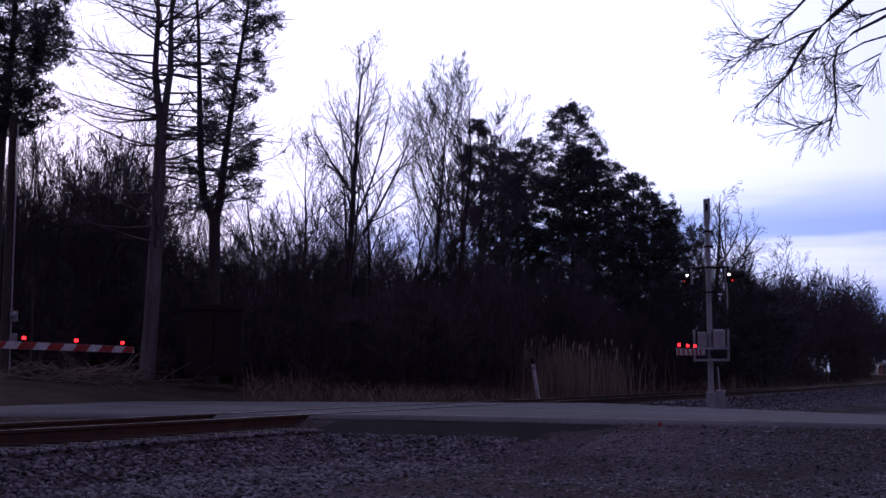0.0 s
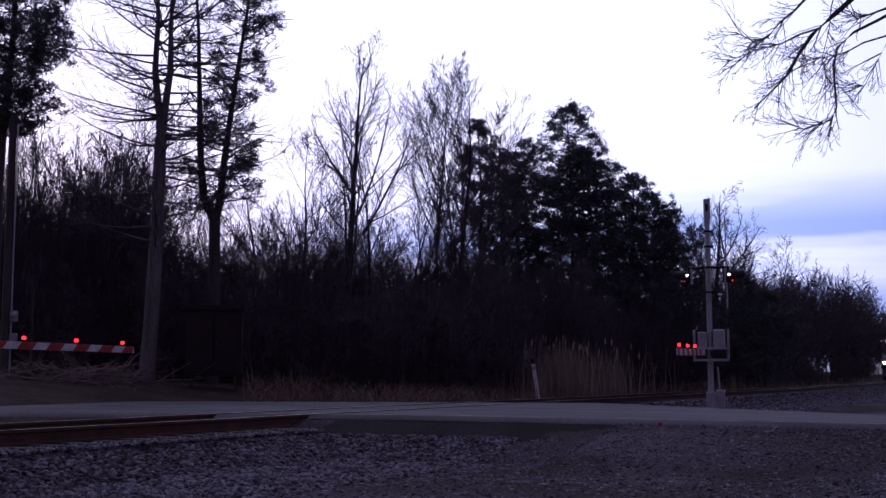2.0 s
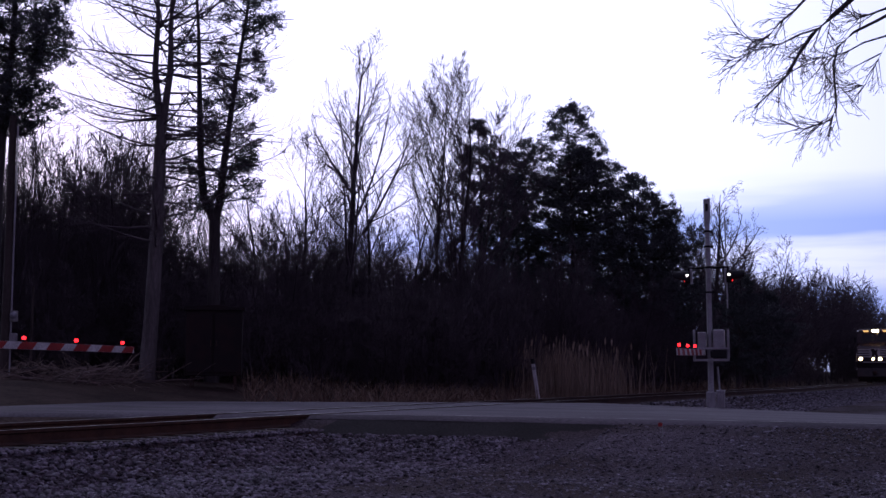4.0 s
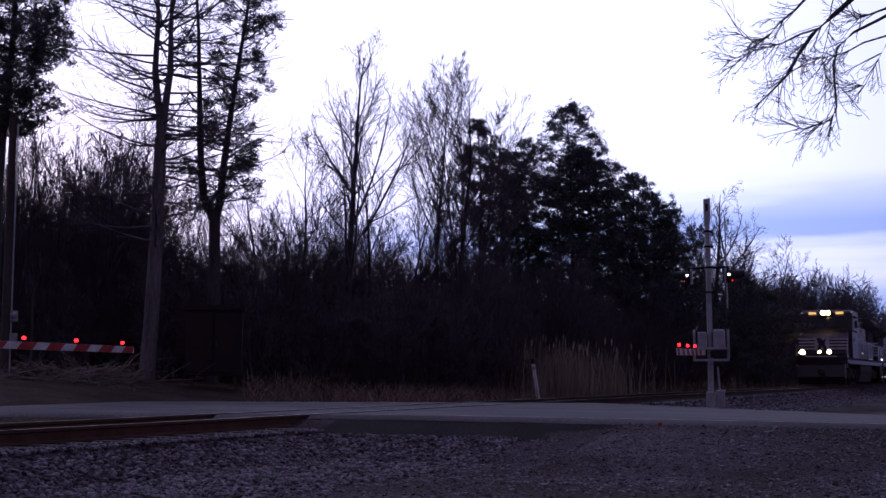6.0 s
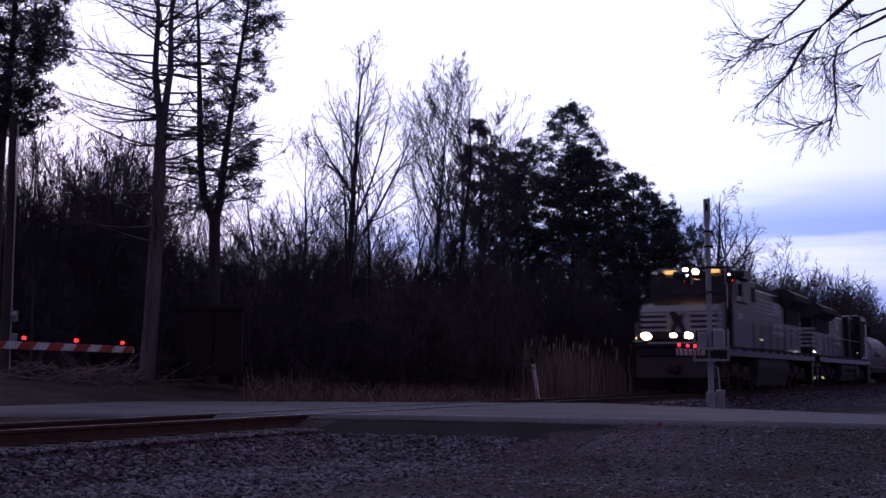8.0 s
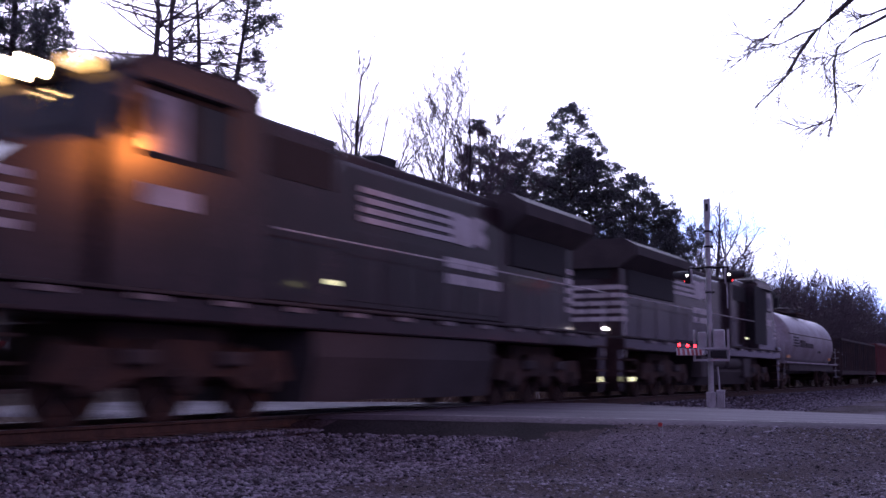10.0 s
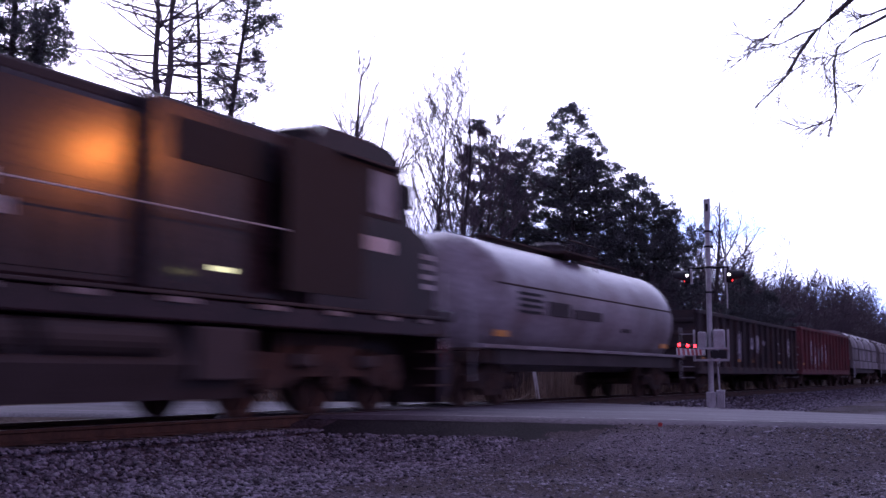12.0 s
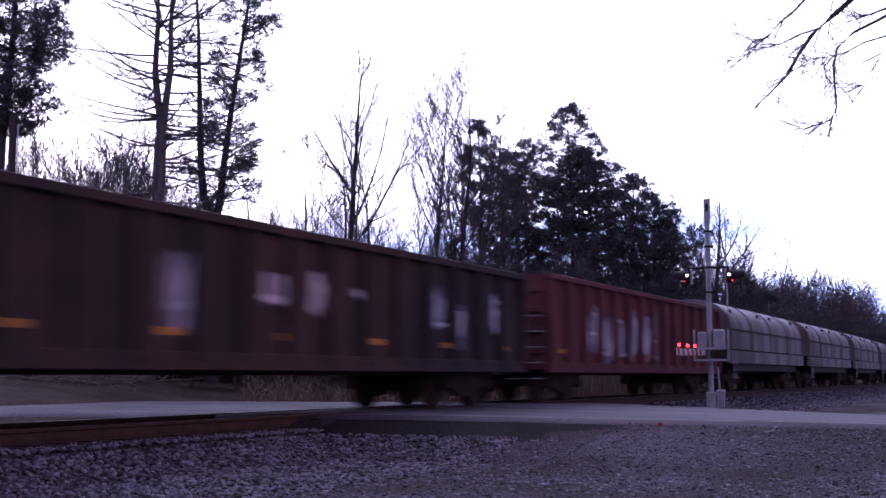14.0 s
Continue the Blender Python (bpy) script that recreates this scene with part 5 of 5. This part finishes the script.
    bm = bmesh.new()
    box(bm, L * 0.5 - 1.1, -0.95, zc + r + 0.02, L * 0.5 + 1.1, 0.95, zc + r + 0.07)
    plat = part("platform", bm, M["grime"], car)
    for x in (L * 0.5 - 1.05, L * 0.5 + 1.05):
        for s in (-1, 1):
            bm = bmesh.new()
            tube(bm, (x, s * 0.92, zc + r - 0.3), (x, s * 0.92, zc + r + 0.35), 0.02, sides=6)
            part("rail_post", bm, M["grime"], plat)
    bm = bmesh.new()
    tube(bm, (L * 0.5 - 1.05, -0.92, zc + r + 0.35), (L * 0.5 + 1.05, -0.92, zc + r + 0.35), 0.018, sides=6)
    tube(bm, (L * 0.5 - 1.05, 0.92, zc + r + 0.35), (L * 0.5 + 1.05, 0.92, zc + r + 0.35), 0.018, sides=6)
    part("top_rail", bm, M["grime"], plat)
    for x in (1.3, L - 1.3):
        freight_truck(car, x)
    coupler(car, -0.5, -1)
    coupler(car, L + 0.5, 1)
    return car


def spray(rng, car, x0, x1, z0, z1, y, fill=0.5):
    """Sprayed paint on a side: soft blocks of colour and, over them, strokes like those of unreadable letters; each a thin uneven patch."""
    depth = 0.0
    def patch(cx, cz, w, h, turn, mat, label):
        nonlocal depth
        depth += 0.0005
        outline = []
        for i in range(14):
            a = 2 * math.pi * i / 14
            q = rng.uniform(0.8, 1.12)
            px = w / 2 * math.copysign(abs(math.cos(a)) ** 0.45, math.cos(a)) * q
            pz = h / 2 * math.copysign(abs(math.sin(a)) ** 0.45, math.sin(a)) * q
            outline.append((cx + px * math.cos(turn) - pz * math.sin(turn), min(z1 + 0.1, max(z0 - 0.1, cz + px * math.sin(turn) + pz * math.cos(turn)))))
        bm = bmesh.new()
        prism(bm, outline, y - 0.004 - depth, y + 0.002)
        part("graffiti_patch", bm, mat, car, label)
    hgt, n = z1 - z0, max(1, round((x1 - x0) / 0.6))
    for k in range(n):
        if rng.random() < fill:
            patch(x0 + (k + 0.5) * (x1 - x0) / n, z0 + hgt * rng.uniform(0.35, 0.65), (x1 - x0) / n * rng.uniform(0.7, 1.1), hgt * rng.uniform(0.5, 0.95), rng.uniform(-0.2, 0.2), M["graffiti_dim"], "dull sprayed colour patch")
    for k in range(n):
        cx = x0 + (k + 0.5) * (x1 - x0) / n
        for s in range(rng.randint(3, 5)):
            if rng.random() < 0.6:
                patch(cx + rng.uniform(-0.22, 0.22), z0 + hgt * rng.uniform(0.4, 0.6), rng.uniform(0.08, 0.18), hgt * rng.uniform(0.45, 0.95), rng.uniform(-0.25, 0.25), M["graffiti"], "pale sprayed stroke")
            else:
                patch(cx + rng.uniform(-0.1, 0.1), z0 + hgt * rng.uniform(0.1, 0.9), rng.uniform(0.25, 0.5), rng.uniform(0.06, 0.12), rng.uniform(-0.2, 0.2), M["graffiti"], "pale sprayed stroke")


M["graffiti_dim"] = material("dull_graffiti_paint", (0.22, 0.20, 0.25), 0.7, second=(0.12, 0.115, 0.16), scale=2.0, stain=0.5)


def gondola(label, L, top, paint, ribs, art, seed, reflectors=7):
    car = thing("gondola_car", label, "gondola car", group="freight cars of the train")
    rng = random.Random(seed)
    floor = 0.98
    for s in (-1, 1):
        bm = bmesh.new()
        box(bm, 0, s * 1.40 - 0.015, 0.72, L, s * 1.40 + 0.015, top - 0.08)
        part("side_sheet", bm, M[paint], car)
        bm = bmesh.new()
        box(bm, -0.02, s * 1.44 - 0.09, top - 0.13, L + 0.02, s * 1.44 + 0.09, top, 0.02)
        part("top_chord", bm, M[paint], car)
        bm = bmesh.new()
        box(bm, 0, s * 1.44 - 0.07, 0.68, L, s * 1.44 + 0.07, 0.92, 0.015)
        part("side_sill", bm, M[paint], car)
        for k in range(ribs):
            x = 0.12 + (L - 0.24) * k / (ribs - 1)
            bm = bmesh.new()
            box(bm, x - 0.07, s * 1.48 - 0.065, 0.80, x + 0.07, s * 1.48 + 0.065, top - 0.10, 0.02)
            part("side_post", bm, M[paint], car)
        for k in range(reflectors):
            x = 1.0 + (L - 2.0) * k / (reflectors - 1)
            bm = bmesh.new()
            box(bm, x - 0.16, s * 1.415 - 0.012, 1.12, x + 0.22, s * 1.415 + 0.012, 1.22)
            part("reflector", bm, M["amber"], car, "amber reflector")
    for x0, x1, z0, z1 in art:
        spray(rng, car, x0, x1, z0, z1, -1.421, 0.8 if paint == "red_car" else 0.4)
    for x in (0.03, L - 0.03):
        bm = bmesh.new()
        box(bm, x - 0.03, -1.40, 0.75, x + 0.03, 1.40, top - 0.02)
        end = part("end_wall", bm, M[paint], car)
        for k in range(4):
            z = 1.1 + k * (top - 1.3) / 3.5
            bm = bmesh.new()
            o = -0.05 if x < 1 else 0.05
            box(bm, x + o - 0.05, -1.38, z, x + o + 0.05, 1.38, z + 0.13, 0.02)
            part("end_rib", bm, M[paint], end)
        for z in (0.55, 0.9, 1.25, 1.6, 1.95):
            bm = bmesh.new()
            o = -0.14 if x < 1 else 0.14
            tube(bm, (x + o, -1.38, z), (x + o, -1.0, z), 0.014, sides=6)
            part("ladder_rung", bm, M["steel"], end)
    bm = bmesh.new()
    box(bm, 0.05, -1.38, floor - 0.1, L - 0.05, 1.38, floor)
    part("floor", bm, M["grime"], car)
    bm = bmesh.new()
    box(bm, -0.3, -0.32, 0.62, L + 0.3, 0.32, 0.92, 0.02)
    part("centre_sill", bm, M["grime"], car)
    for x in (2.0, L - 2.0):
        freight_truck(car, x)
    coupler(car, -0.2, -1)
    coupler(car, L + 0.2, 1)
    return car


def coil_car(label, L):
    car = thing("coil_car", label, "coil car", group="freight cars of the train")
    for i, (a, b) in enumerate(((0.15, L / 2 - 0.05), (L / 2 + 0.05, L - 0.15))):
        bm = bmesh.new()
        half = [(1.48, 1.58), (1.48, 2.26), (1.465, 2.42), (1.42, 2.60), (1.345, 2.77), (1.24, 2.92), (1.10, 3.06), (0.92, 3.18), (0.70, 3.28), (0.45, 3.34), (0.2, 3.37), (0, 3.375)]
        section(bm, half + [(-y, z) for y, z in half[-2::-1]], a, b)
        hood = part("coil_hood", bm, M["hood"], car, "weathered pale rounded hood", smooth=False)
        for x in (a + 0.06, (a + b) / 2, b - 0.06):
            bm = bmesh.new()
            out = [(y * 1.012 + math.copysign(0.012, y) if y else 0, 2.3 + (z - 2.3) * 1.012 + (0.012 if z > 2.3 else 0)) for y, z in half]
            section(bm, out + [(-y, z) for y, z in out[-2::-1]], x - 0.05, x + 0.05)
            part("hood_rib", bm, M["hood"], hood)
        for s in (-1, 1):
            bm = bmesh.new()
            box(bm, a, s * 1.495 - 0.02, 2.26, b, s * 1.495 + 0.02, 2.32)
            part("hood_seam", bm, M["tank_dark"], hood)
            for x in (a + 1.2, b - 1.2):
                bm = bmesh.new()
                box(bm, x - 0.06, s * 1.2 - 0.05, 2.90, x + 0.06, s * 1.2 + 0.05, 3.06, 0.015)
                part("lifting_lug", bm, M["grime"], hood)
    for s in (-1, 1):
        bm = bmesh.new()
        box(bm, 0, s * 1.46 - 0.08, 1.06, L, s * 1.46 + 0.08, 1.52, 0.02)
        part("side_sill", bm, M["hood"], car)
        bm = bmesh.new()
        box(bm, 1.5, s * 1.36 - 0.06, 0.78, L - 1.5, s * 1.36 + 0.06, 1.06, 0.02)
        part("lower_sill", bm, M["tank_dark"], car)
        bm = bmesh.new()
        for x in (0.25, 0.7):
            tube(bm, (x, s * 1.56, 0.5), (x, s * 1.56, 1.5), 0.016, sides=6)
        for k in range(4):
            tube(bm, (0.25, s * 1.56, 0.55 + 0.28 * k), (0.7, s * 1.56, 0.55 + 0.28 * k), 0.014, sides=6)
        part("ladder", bm, M["steel"], car)
    bm = bmesh.new()
    box(bm, -0.3, -0.35, 0.7, L + 0.3, 0.35, 1.5, 0.02)
    part("centre_sill", bm, M["grime"], car)
    bm = bmesh.new()
    box(bm, 0, -1.4, 1.48, L, 1.4, 1.56)
    part("deck", bm, M["grime"], car)
    for x in (1.9, L - 1.9):
        freight_truck(car, x)
    coupler(car, -0.1, -1)
    coupler(car, L + 0.1, 1)
    return car


M["hood"] = material("weathered_hood_paint", (0.27, 0.25, 0.26), 0.55, second=(0.10, 0.08, 0.075), scale=0.8, stain=0.5, stretch=(1, 1, 0.4))

VEHICLES.append((locomotive(False, True, "black diesel locomotive with white nose stripes and lit headlights"), -0.5))
VEHICLES.append((locomotive(True, False, "black diesel locomotive running long hood first"), 22.35))
VEHICLES.append((tank_car("grey weathered tank car with a roof platform"), 45.0))
VEHICLES.append((gondola("dark brown gondola car with pale sprayed patches", 17.8, 2.76, "gondola", 17,
                         [(0.35, 1.6, 1.5, 2.1), (2.2, 3.2, 1.0, 2.2), (6.0, 6.8, 1.1, 2.3), (8.2, 9.0, 1.6, 2.2), (9.4, 10.2, 1.45, 2.35), (10.6, 11.3, 1.8, 2.0), (13.6, 14.0, 1.4, 2.2), (14.4, 15.0, 1.1, 2.1), (16.0, 16.8, 1.4, 2.3)], 3), 61.7))
VEHICLES.append((gondola("rusty red gondola car with pale graffiti", 16.3, 2.92, "red_car", 15, [(2.6, 3.6, 1.1, 2.4), (3.9, 8.8, 0.95, 2.35)], 4, 5), 80.9))
C = coil_car("coil car with two weathered pale rounded hoods", 14.9)
VEHICLES.append((C, 98.7))
for a in (115.5, 132.3, 149.1, 165.9):
    own = [(x, r) for ob, x, r in WHEELS if ob.parent == C]
    car = copy_thing(C, Matrix())
    sets = sorted((o for o in car.children if o.name.startswith("wheelset")), key=lambda o: o.matrix_basis.translation.x)
    for ob, (x, r) in zip(sets, sorted(own)):
        WHEELS.append((ob, x, r))
    VEHICLES.append((car, a))

SPEED, PASS = 16.2, 10.53


def on_track(x, length=16.0):
    """The pose of a vehicle whose leading end is at x."""
    a, b = bow(x), bow(x + length)
    return pose(x, TRACK + a, 0, 0, 0, math.degrees(math.atan2(b - a, length)))


def motions():
    times = [0, 0.1] + [0.5 * k for k in range(1, 28)] + [13.9, 14]
    for car, a in VEHICLES:
        walk(car, [(t, on_track(a - SPEED * (t - PASS))) for t in times])
    for ob, x, r in WHEELS:
        walk(ob, [(k / FPS, pose(x, 0, r, 0, -math.degrees(SPEED * k / FPS / r) % 360, 0)) for k in range(0, 14 * FPS + 1)])


motions()
